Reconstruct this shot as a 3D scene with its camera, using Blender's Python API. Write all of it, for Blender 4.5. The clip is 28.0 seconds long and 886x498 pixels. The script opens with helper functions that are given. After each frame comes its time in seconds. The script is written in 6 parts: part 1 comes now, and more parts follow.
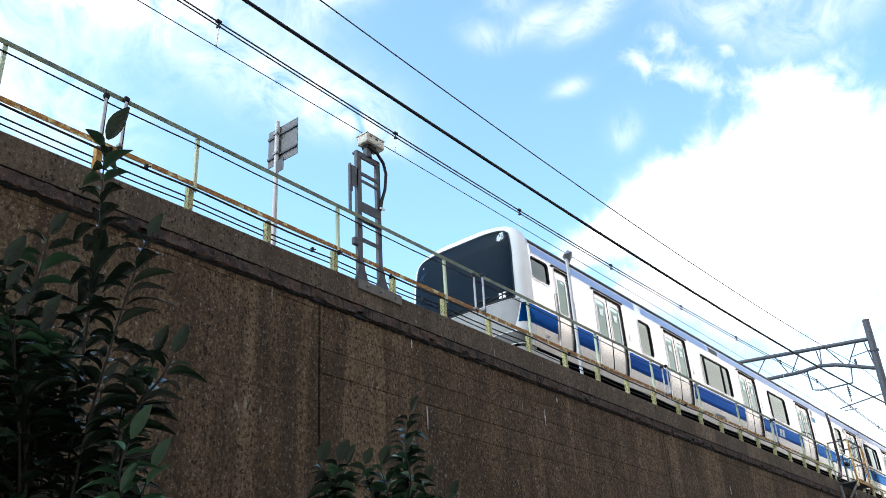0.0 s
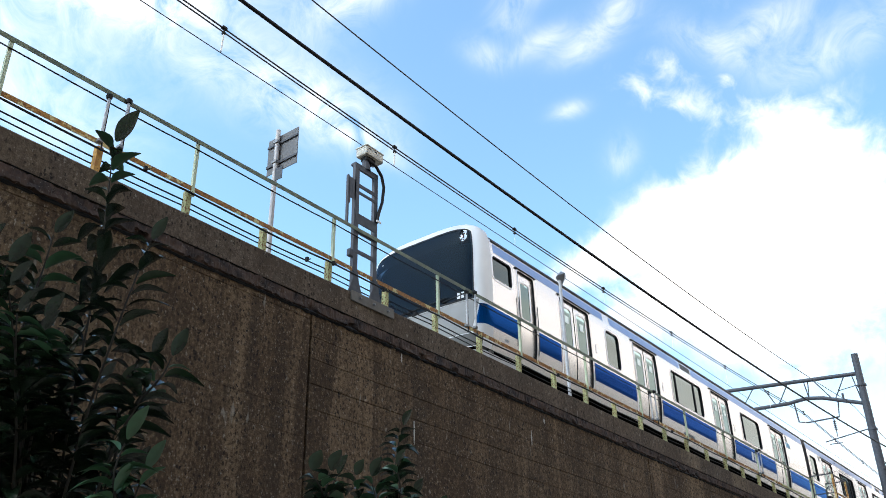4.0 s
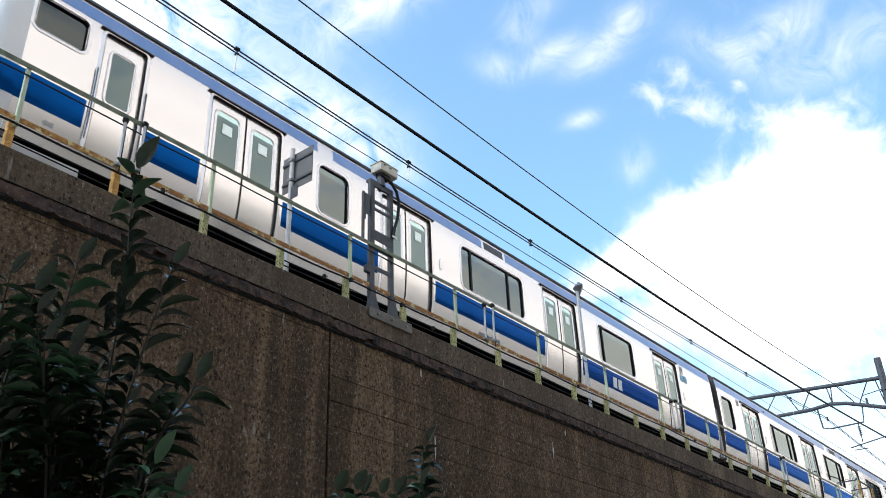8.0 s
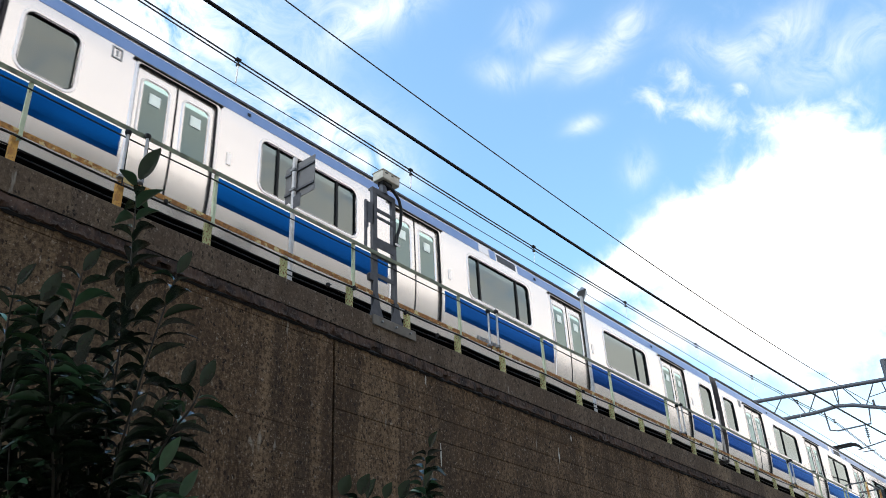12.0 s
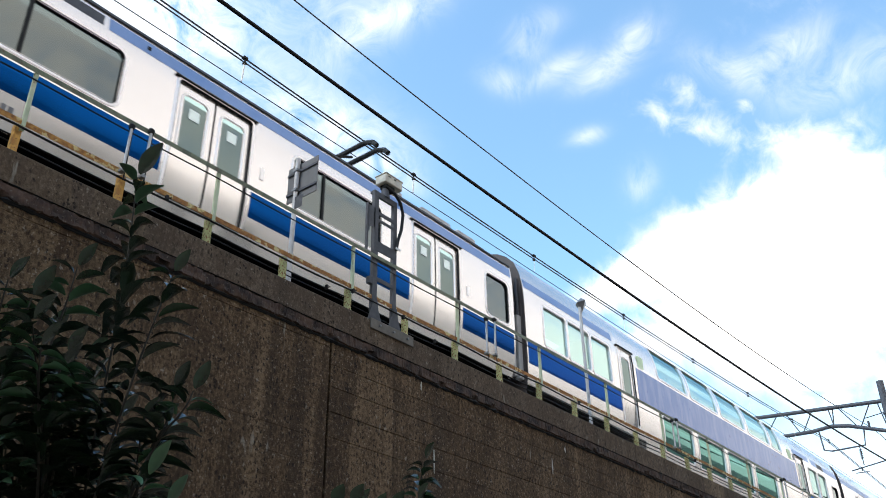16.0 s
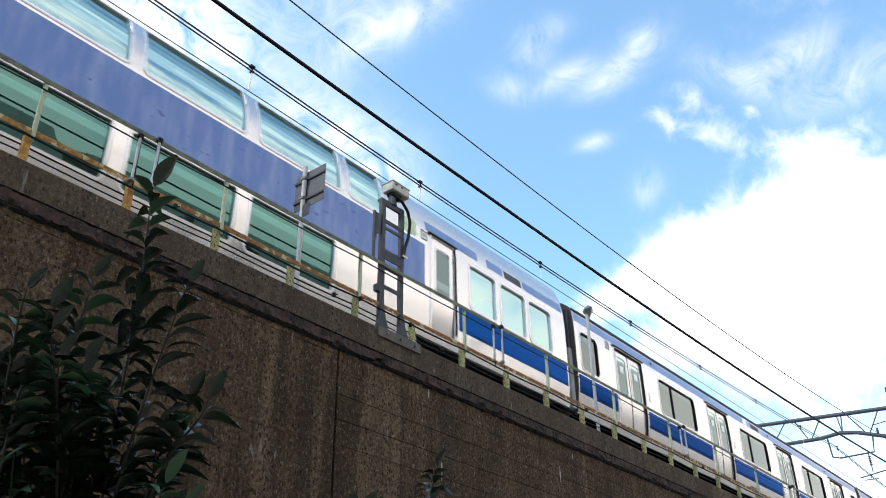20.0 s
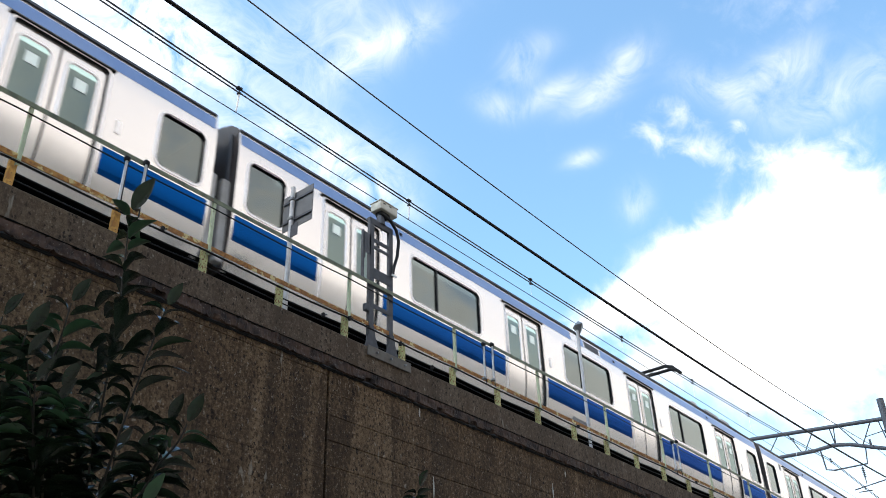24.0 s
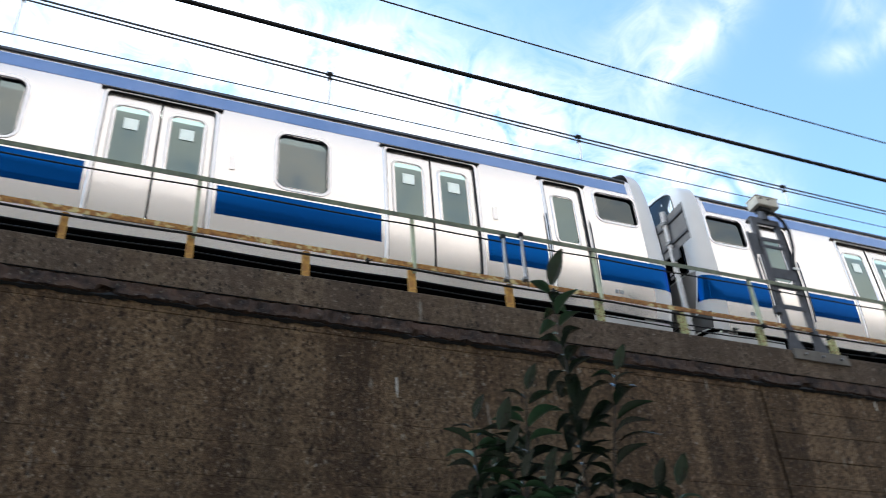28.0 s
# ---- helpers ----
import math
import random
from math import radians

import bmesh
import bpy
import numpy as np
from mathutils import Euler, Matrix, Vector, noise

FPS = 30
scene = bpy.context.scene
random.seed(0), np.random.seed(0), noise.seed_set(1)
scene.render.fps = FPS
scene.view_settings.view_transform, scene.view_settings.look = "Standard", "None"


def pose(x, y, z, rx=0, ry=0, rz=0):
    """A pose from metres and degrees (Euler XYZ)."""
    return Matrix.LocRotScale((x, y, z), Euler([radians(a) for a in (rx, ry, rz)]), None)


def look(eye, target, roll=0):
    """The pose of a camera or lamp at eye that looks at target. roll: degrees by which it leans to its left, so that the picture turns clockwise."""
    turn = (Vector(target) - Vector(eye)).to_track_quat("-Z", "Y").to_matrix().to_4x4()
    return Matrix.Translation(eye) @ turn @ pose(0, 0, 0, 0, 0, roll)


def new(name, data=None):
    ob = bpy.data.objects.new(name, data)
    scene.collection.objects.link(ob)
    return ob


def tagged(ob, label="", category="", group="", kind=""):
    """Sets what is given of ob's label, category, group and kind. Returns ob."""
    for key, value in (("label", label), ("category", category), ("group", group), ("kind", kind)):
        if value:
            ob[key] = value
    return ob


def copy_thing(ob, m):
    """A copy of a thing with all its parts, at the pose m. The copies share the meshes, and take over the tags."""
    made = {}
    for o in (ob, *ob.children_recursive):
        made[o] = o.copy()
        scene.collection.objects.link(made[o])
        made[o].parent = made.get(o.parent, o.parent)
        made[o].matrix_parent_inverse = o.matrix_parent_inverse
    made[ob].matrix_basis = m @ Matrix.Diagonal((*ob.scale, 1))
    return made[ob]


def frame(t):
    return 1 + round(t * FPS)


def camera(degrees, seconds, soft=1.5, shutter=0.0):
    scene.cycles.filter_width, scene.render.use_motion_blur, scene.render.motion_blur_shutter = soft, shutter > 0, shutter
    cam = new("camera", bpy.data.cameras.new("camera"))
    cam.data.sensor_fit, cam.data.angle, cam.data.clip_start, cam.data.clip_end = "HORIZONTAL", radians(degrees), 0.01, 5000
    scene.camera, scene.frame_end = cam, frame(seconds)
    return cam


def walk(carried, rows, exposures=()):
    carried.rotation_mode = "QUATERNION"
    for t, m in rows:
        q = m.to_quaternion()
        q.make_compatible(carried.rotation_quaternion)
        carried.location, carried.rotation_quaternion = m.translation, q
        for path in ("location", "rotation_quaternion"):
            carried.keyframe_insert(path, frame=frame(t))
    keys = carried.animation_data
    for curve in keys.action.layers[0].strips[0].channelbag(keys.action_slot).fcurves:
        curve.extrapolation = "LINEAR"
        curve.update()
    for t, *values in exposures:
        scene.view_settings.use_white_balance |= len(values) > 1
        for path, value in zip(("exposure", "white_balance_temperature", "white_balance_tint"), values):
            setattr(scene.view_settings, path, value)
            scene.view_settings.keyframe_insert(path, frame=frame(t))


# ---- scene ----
cam = camera(53.12, 28.0, soft=0.8, shutter=0.12)
PATH = [
    (0, pose(0.004, 0.005, 1.503, 116.58, 3.31, -51.10)),
    (0.5, pose(-0.006, 0.010, 1.501, 117.57, 3.16, -51.40)),
    (1, pose(-0.012, 0.013, 1.499, 117.18, 3.37, -51.91)),
    (1.5, pose(-0.016, 0.014, 1.498, 117.11, 3.38, -52.10)),
    (2, pose(-0.025, 0.007, 1.491, 116.91, 3.24, -51.85)),
    (2.5, pose(-0.033, -0.004, 1.488, 117.15, 2.36, -52.06)),
    (3, pose(-0.021, 0.008, 1.493, 117.24, 1.73, -52.31)),
    (3.5, pose(-0.020, 0.006, 1.494, 117.41, 1.47, -52.55)),
    (5.5, pose(-0.035, 0.007, 1.496, 117.76, 0.53, -52.69)),
    (6, pose(-0.035, 0.007, 1.493, 118.21, 0.85, -52.65)),
    (6.5, pose(-0.038, 0.003, 1.491, 118.34, 1.23, -52.49)),
    (7, pose(-0.032, -0.004, 1.495, 118.48, 1.51, -52.18)),
    (7.5, pose(-0.029, 0.007, 1.497, 118.43, 1.73, -51.52)),
    (8, pose(-0.038, 0.006, 1.499, 118.43, 1.95, -51.11)),
    (8.5, pose(-0.044, -0.003, 1.491, 118.50, 2.10, -50.70)),
    (9, pose(-0.050, 0.002, 1.493, 118.32, 2.01, -50.46)),
    (9.5, pose(-0.047, 0.011, 1.494, 118.20, 2.10, -50.67)),
    (10, pose(-0.043, 0.008, 1.497, 118.41, 2.11, -50.52)),
    (10.5, pose(-0.059, -0.016, 1.486, 118.57, 2.24, -50.45)),
    (11, pose(-0.060, -0.017, 1.484, 118.85, 2.30, -50.49)),
    (11.5, pose(-0.053, -0.003, 1.488, 119.03, 2.50, -50.68)),
    (12, pose(-0.048, -0.016, 1.484, 118.92, 2.55, -50.51)),
    (12.5, pose(-0.034, -0.007, 1.492, 118.69, 2.62, -50.42)),
    (14.5, pose(-0.034, 0.006, 1.494, 118.97, 2.09, -50.84)),
    (15, pose(-0.059, -0.012, 1.488, 119.12, 1.54, -50.97)),
    (15.5, pose(-0.034, 0.011, 1.500, 119.09, 1.00, -51.21)),
    (16, pose(-0.023, 0.017, 1.510, 119.26, 0.77, -51.52)),
    (16.5, pose(-0.024, 0.022, 1.508, 119.44, 0.62, -51.68)),
    (17, pose(-0.036, 0.019, 1.506, 119.64, 0.52, -51.69)),
    (17.5, pose(-0.036, 0.013, 1.500, 119.69, 0.26, -51.66)),
    (18, pose(-0.044, 0.006, 1.503, 119.57, 0.25, -51.62)),
    (18.5, pose(-0.057, -0.003, 1.496, 119.18, 0.17, -51.42)),
    (19, pose(-0.050, 0.001, 1.499, 119.40, 0.22, -51.24)),
    (19.5, pose(-0.036, 0.013, 1.510, 119.63, 0.42, -51.11)),
    (20, pose(-0.048, 0.012, 1.506, 119.71, 0.71, -51.10)),
    (20.5, pose(-0.058, -0.013, 1.501, 119.59, 0.90, -51.17)),
    (21, pose(-0.064, -0.017, 1.496, 119.91, 1.11, -51.05)),
    (21.5, pose(-0.040, -0.004, 1.504, 120.17, 1.20, -50.81)),
    (23.5, pose(-0.029, 0.018, 1.523, 120.79, 1.63, -50.87)),
    (24, pose(-0.035, -0.016, 1.504, 120.88, 1.74, -51.17)),
    (24.5, pose(-0.015, 0.020, 1.512, 120.88, 1.89, -51.48)),
    (25, pose(0.017, 0.005, 1.509, 120.94, 1.84, -51.37)),
    (25.5, pose(-0.016, -0.012, 1.487, 121.07, 1.79, -51.41)),
    (26, pose(-0.044, -0.023, 1.507, 121.31, 1.77, -51.48)),
    (26.5, pose(-0.049, -0.028, 1.485, 121.61, 1.83, -51.35)),
    (27, pose(-0.074, -0.049, 1.491, 121.57, 1.76, -50.97)),
    (27.4, pose(-0.057, -0.056, 1.451, 122.40, 2.88, -47.38)),
    (27.6, pose(-0.072, -0.003, 1.502, 123.16, 3.19, -40.46)),
    (27.8, pose(-0.069, 0.080, 1.565, 123.70, 3.73, -31.71)),
    (28, pose(-0.066, 0.110, 1.590, 124.57, 3.77, -21.72)),
]
EXPOSURES = [(0, 1.36), (1, 1.18), (27, 1.18), (28, 1.38)]
SUN_POWER, SKY_POWER = 0.6, 0.13
SUN_EL, SUN_AZ = 46.0, 152.0     # degrees: height, and bearing from +x towards +y
SKY_TINT, CLOUD_COLOUR = (1.215, 1.41, 1.315), (6.75, 6.45, 6.15)
# clouds on the layer overhead: place, reach, turn, weight
CLOUD_BANK = (
    (1.826, 0.828, 0.177, 0.0893, 52, 0.92), (1.81, 0.641, 0.213, 0.113, 35, 1.1), (1.786, 0.481, 0.179, 0.115, 28, 1.1), (1.797, 0.335, 0.189, 0.123, 6, 1.1), (2.129, 0.557, 0.301, 0.204, 30, 1.1), (2.146, 0.368, 0.337, 0.139, 10, 1.1), (2.145, 0.828, 0.299, 0.172, 47, 0.97), (2.64, 0.661, 0.432, 0.247, 2, 0.97),
    (1.866, 1.015, 0.164, 0.0725, 57, 0.578), (1.234, 0.417, 0.0539, 0.0279, -8, 0.535), (1.347, 0.444, 0.119, 0.0502, -27, 0.595), (1.484, 0.356, 0.0874, 0.053, -32, 0.425), (1.541, 0.263, 0.0809, 0.066, -28, 0.323), (1.346, 0.352, 0.026, 0.0186, -5, 0.476), (1.258, 0.484, 0.053, 0.0195, -6, 0.365),
)
CLOUD_PUFFS = (
    (1.01, 0.651, 0.0453, 0.0297, 0, 0.201), (0.964, 0.573, 0.0376, 0.0285, 24, 0.197), (0.93, 0.527, 0.035, 0.0273, -87, 0.197), (1.04, 0.563, 0.0582, 0.0259, 84, 0.22), (1.1, 0.526, 0.0505, 0.0322, -85, 0.22), (1.08, 0.48, 0.0388, 0.0246, 77, 0.167),
    (1.06, 0.426, 0.0517, 0.0337, 57, 0.268), (1.24, 0.619, 0.0337, 0.0246, 86, 0.238), (1.45, 0.618, 0.066, 0.0285, 28, 0.238), (1.24, 0.238, 0.0729, 0.0476, 74, 0.279), (1.37, 0.178, 0.123, 0.0698, 72, 0.219), (1.24, 0.335, 0.0997, 0.0342, -19, 0.219),
)
CLOUD_VEIL = (
    (0.434, 1.15, 0.235, 0.166, -84, 0.237), (0.56, 0.967, 0.181, 0.101, -54, 0.237), (0.768, 0.775, 0.153, 0.0491, 81, 0.156), (0.774, 0.683, 0.0943, 0.0356, -90, 0.172), (0.951, 0.978, 0.131, 0.0888, 3, 0.39), (1.09, 0.981, 0.0874, 0.0382, 6, 0.237), (0.76, 1.02, 0.152, 0.102, -5, 0.184),
    (0.631, 1.38, 0.186, 0.148, 15, 0.214), (-0.092, 0.99, 0.268, 0.17, -9, 0.306), (0.237, 0.942, 0.273, 0.11, 4, 0.291), (0.481, 0.941, 0.203, 0.0751, 5, 0.275), (0.672, 0.714, 0.0832, 0.0491, 83, 0.172), (0.747, 0.75, 0.0561, 0.0313, -84, 0.131), (0.101, 0.86, 0.273, 0.0846, -6, 0.214),
)
# the clouds behind the viewer
CLOUD_REST = ((1.2, -2.3, 4.6, 1.75, 0, 1.75), (-1.6, 2.2, 0.9, 0.7, 0, 0.5))
walk(cam, PATH, exposures=EXPOSURES)

# ---- light ----
sun_way = Vector((math.cos(radians(SUN_EL)) * math.cos(radians(SUN_AZ)), math.cos(radians(SUN_EL)) * math.sin(radians(SUN_AZ)), math.sin(radians(SUN_EL))))
sun = new("sun", bpy.data.lights.new("sun", "SUN"))
sun.data.energy, sun.data.angle, sun.data.color = SUN_POWER, radians(10.0), (1.0, 0.95, 0.88)
sun.matrix_world = look(sun_way * 200, (0, 0, 0))


def sky_world():
    w = bpy.data.worlds.new("sky")
    w.use_nodes = True
    nt = w.node_tree
    nt.nodes.clear()
    N, L = nt.nodes.new, nt.links.new
    out, bg = N("ShaderNodeOutputWorld"), N("ShaderNodeBackground")
    sky = N("ShaderNodeTexSky")
    sky.sky_type, sky.sun_disc = "NISHITA", False
    sky.sun_elevation, sky.sun_rotation = radians(SUN_EL), radians(90 - SUN_AZ)
    sky.air_density, sky.dust_density, sky.ozone_density = 1.0, 0.6, 2.0
    tc = N("ShaderNodeTexCoord")

    def math_node(op, a, b=None, c=None):
        n = N("ShaderNodeMath")
        n.operation = op
        for i, v in enumerate((a, b, c)):
            if v is None:
                continue
            if isinstance(v, (int, float)):
                n.inputs[i].default_value = v
            else:
                L(v, n.inputs[i])
        return n.outputs[0]

    def vec_node(op, a, b):
        n = N("ShaderNodeVectorMath")
        n.operation = op
        for i, v in enumerate((a, b)):
            if isinstance(v, tuple):
                n.inputs[i].default_value = v
            else:
                L(v, n.inputs[i])
        return n

    d = tc.outputs["Generated"]
    # clouds lie on a high flat layer
    sep = N("ShaderNodeSeparateXYZ")
    L(d, sep.inputs[0])
    zc = math_node("MAXIMUM", sep.outputs[2], 0.06)
    u, v = math_node("DIVIDE", sep.outputs[0], zc), math_node("DIVIDE", sep.outputs[1], zc)
    big = N("ShaderNodeTexNoise")
    big.inputs["Scale"].default_value, big.inputs["Detail"].default_value, big.inputs["Roughness"].default_value = 9.0, 8, 0.58
    L(d, big.inputs["Vector"])
    fine = N("ShaderNodeTexNoise")
    fine.inputs["Scale"].default_value, fine.inputs["Detail"].default_value, fine.inputs["Roughness"].default_value = 30.0, 8, 0.62
    fine.inputs["Distortion"].default_value = 0.5
    L(d, fine.inputs["Vector"])

    def bank(px, py, rx, ry, turn, weight):
        """A cloud bank on the layer: weight at its middle, fading out with distance."""
        c, s = math.cos(radians(turn)), math.sin(radians(turn))
        du, dv = math_node("SUBTRACT", u, px), math_node("SUBTRACT", v, py)
        a = math_node("MULTIPLY_ADD", du, c / rx, math_node("MULTIPLY", dv, s / rx))
        b = math_node("MULTIPLY_ADD", du, -s / ry, math_node("MULTIPLY", dv, c / ry))
        r2 = math_node("ADD", math_node("MULTIPLY", a, a), math_node("MULTIPLY", b, b))
        return math_node("MULTIPLY", math_node("POWER", 2.718, math_node("MULTIPLY", r2, -1.0)), weight)

    def summed(banks):
        total = 0.0
        for args in banks:
            total = math_node("ADD", bank(*args), total)
        return total

    total, veil = summed((*CLOUD_BANK, *CLOUD_REST)), summed((*CLOUD_VEIL, *CLOUD_PUFFS))
    mix_noise = math_node("MULTIPLY_ADD", big.outputs["Fac"], 0.55, math_node("MULTIPLY", fine.outputs["Fac"], 0.45))
    # the broken edges belong to the clouds; clear sky has only a faint trace
    swing = math_node("MINIMUM", math_node("MULTIPLY_ADD", total, 5.5, 0.4), 3.2)
    dens = math_node("MULTIPLY_ADD", math_node("SUBTRACT", mix_noise, 0.5), swing, total)
    low = math_node("MULTIPLY", math_node("MAXIMUM", math_node("SUBTRACT", 0.40, sep.outputs[2]), 0.0), 4.0)
    dens = math_node("ADD", dens, low)
    ramp = N("ShaderNodeMapRange")
    ramp.interpolation_type = "SMOOTHSTEP"
    ramp.inputs["From Min"].default_value, ramp.inputs["From Max"].default_value = 0.2, 1.45
    L(dens, ramp.inputs["Value"])
    # a thin high veil, soft and uneven
    wisp = N("ShaderNodeTexNoise")
    wisp.inputs["Scale"].default_value, wisp.inputs["Detail"].default_value, wisp.inputs["Roughness"].default_value = 17.0, 9, 0.66
    wisp.inputs["Distortion"].default_value = 1.2
    L(d, wisp.inputs["Vector"])
    torn = math_node("MULTIPLY_ADD", math_node("SUBTRACT", wisp.outputs["Fac"], 0.5), 4.2, math_node("MULTIPLY_ADD", math_node("SUBTRACT", mix_noise, 0.5), 2.5, 0.92))
    thin = math_node("MULTIPLY", veil, torn)
    cover = math_node("MAXIMUM", ramp.outputs[0], math_node("MINIMUM", math_node("MAXIMUM", thin, 0.0), 0.62))
    # thick parts are a little greyer underneath
    shade = N("ShaderNodeMapRange")
    shade.inputs["From Min"].default_value, shade.inputs["From Max"].default_value = 0.35, 0.75
    shade.inputs["To Min"].default_value, shade.inputs["To Max"].default_value = 1.0, 0.82
    L(fine.outputs["Fac"], shade.inputs["Value"])
    cloud = N("ShaderNodeMix")
    cloud.data_type, cloud.blend_type = "RGBA", "MULTIPLY"
    cloud.inputs["Factor"].default_value = 1.0
    cloud.inputs["A"].default_value = (*CLOUD_COLOUR, 1)
    L(shade.outputs[0], cloud.inputs["B"])
    tint = N("ShaderNodeMix")
    tint.data_type, tint.blend_type = "RGBA", "MULTIPLY"
    tint.inputs["Factor"].default_value = 1.0
    L(sky.outputs[0], tint.inputs["A"])
    tint.inputs["B"].default_value = (*SKY_TINT, 1)
    mix = N("ShaderNodeMix")
    mix.data_type = "RGBA"
    L(cover, mix.inputs["Factor"]), L(tint.outputs["Result"], mix.inputs["A"]), L(cloud.outputs["Result"], mix.inputs["B"])
    L(mix.outputs["Result"], bg.inputs["Color"])
    bg.inputs["Strength"].default_value = SKY_POWER
    L(bg.outputs[0], out.inputs[0])
    scene.world = w


sky_world()


# ---- materials ----
def material(name, colour, rough=0.6, metal=0.0, second=None, scale=8.0, stretch=(1, 1, 1), low=0.35, high=0.65, detail=6, bump=0.0, bump_scale=60.0, spots=None, spot_scale=40.0, spot_level=0.62, spec=0.5, island=0.0, coat=0.0, edge=None):
    """A painted or bare surface: two tones mixed by noise, spots of a third one, and fine relief."""
    m = bpy.data.materials.new(name)
    m.use_nodes = True
    nt = m.node_tree
    N, L = nt.nodes.new, nt.links.new
    b = nt.nodes["Principled BSDF"]
    b.inputs["Roughness"].default_value, b.inputs["Metallic"].default_value = rough, metal
    b.inputs["Specular IOR Level"].default_value = spec
    b.inputs["Coat Weight"].default_value = coat
    if edge:
        b.inputs["Specular Tint"].default_value = (*edge, 1)
    tc, mp = N("ShaderNodeTexCoord"), N("ShaderNodeMapping")
    L(tc.outputs["Object"], mp.inputs[0])
    mp.inputs["Scale"].default_value = stretch
    col = None
    second = second or tuple(c * 0.85 for c in colour)
    nz = N("ShaderNodeTexNoise")
    nz.inputs["Scale"].default_value, nz.inputs["Detail"].default_value = scale, detail
    L(mp.outputs[0], nz.inputs["Vector"])
    mr = N("ShaderNodeMapRange")
    mr.inputs["From Min"].default_value, mr.inputs["From Max"].default_value = low, high
    L(nz.outputs["Fac"], mr.inputs["Value"])
    mx = N("ShaderNodeMix")
    mx.data_type = "RGBA"
    L(mr.outputs[0], mx.inputs["Factor"])
    mx.inputs["A"].default_value, mx.inputs["B"].default_value = (*colour, 1), (*second, 1)
    col = mx.outputs["Result"]
    if spots:
        ns = N("ShaderNodeTexNoise")
        ns.inputs["Scale"].default_value, ns.inputs["Detail"].default_value = spot_scale, 5
        L(tc.outputs["Object"], ns.inputs["Vector"])
        ms = N("ShaderNodeMapRange")
        ms.inputs["From Min"].default_value, ms.inputs["From Max"].default_value = spot_level, spot_level + 0.06
        L(ns.outputs["Fac"], ms.inputs["Value"])
        m2 = N("ShaderNodeMix")
        m2.data_type = "RGBA"
        L(ms.outputs[0], m2.inputs["Factor"]), L(col, m2.inputs["A"])
        m2.inputs["B"].default_value = (*spots, 1)
        col = m2.outputs["Result"]
    if island:
        oi, hs, mr2 = N("ShaderNodeObjectInfo"), N("ShaderNodeHueSaturation"), N("ShaderNodeMapRange")
        L(oi.outputs["Random"], mr2.inputs["Value"])
        mr2.inputs["To Min"].default_value, mr2.inputs["To Max"].default_value = 1 - island, 1 + island
        L(mr2.outputs[0], hs.inputs["Value"]), L(col, hs.inputs["Color"])
        col = hs.outputs[0]
    L(col, b.inputs["Base Color"])
    if bump:
        nb, bp = N("ShaderNodeTexNoise"), N("ShaderNodeBump")
        nb.inputs["Scale"].default_value, nb.inputs["Detail"].default_value = bump_scale, 4
        L(tc.outputs["Object"], nb.inputs["Vector"]), L(nb.outputs["Fac"], bp.inputs["Height"])
        bp.inputs["Strength"].default_value, bp.inputs["Distance"].default_value = bump, 0.01
        L(bp.outputs[0], b.inputs["Normal"])
    return m


def glass_material(name, tint, rough=0.02, ior=1.8, sheen=(1, 1, 1)):
    m = bpy.data.materials.new(name)
    m.use_nodes = True
    nt = m.node_tree
    nt.nodes.clear()
    N, L = nt.nodes.new, nt.links.new
    out, mx, tr, gl, fr = N("ShaderNodeOutputMaterial"), N("ShaderNodeMixShader"), N("ShaderNodeBsdfTransparent"), N("ShaderNodeBsdfGlossy"), N("ShaderNodeFresnel")
    tr.inputs["Color"].default_value = (*tint, 1)
    gl.inputs["Roughness"].default_value = rough
    gl.inputs["Color"].default_value = (*sheen, 1)
    fr.inputs["IOR"].default_value = ior
    L(fr.outputs[0], mx.inputs[0]), L(tr.outputs[0], mx.inputs[1]), L(gl.outputs[0], mx.inputs[2]), L(mx.outputs[0], out.inputs[0])
    return m


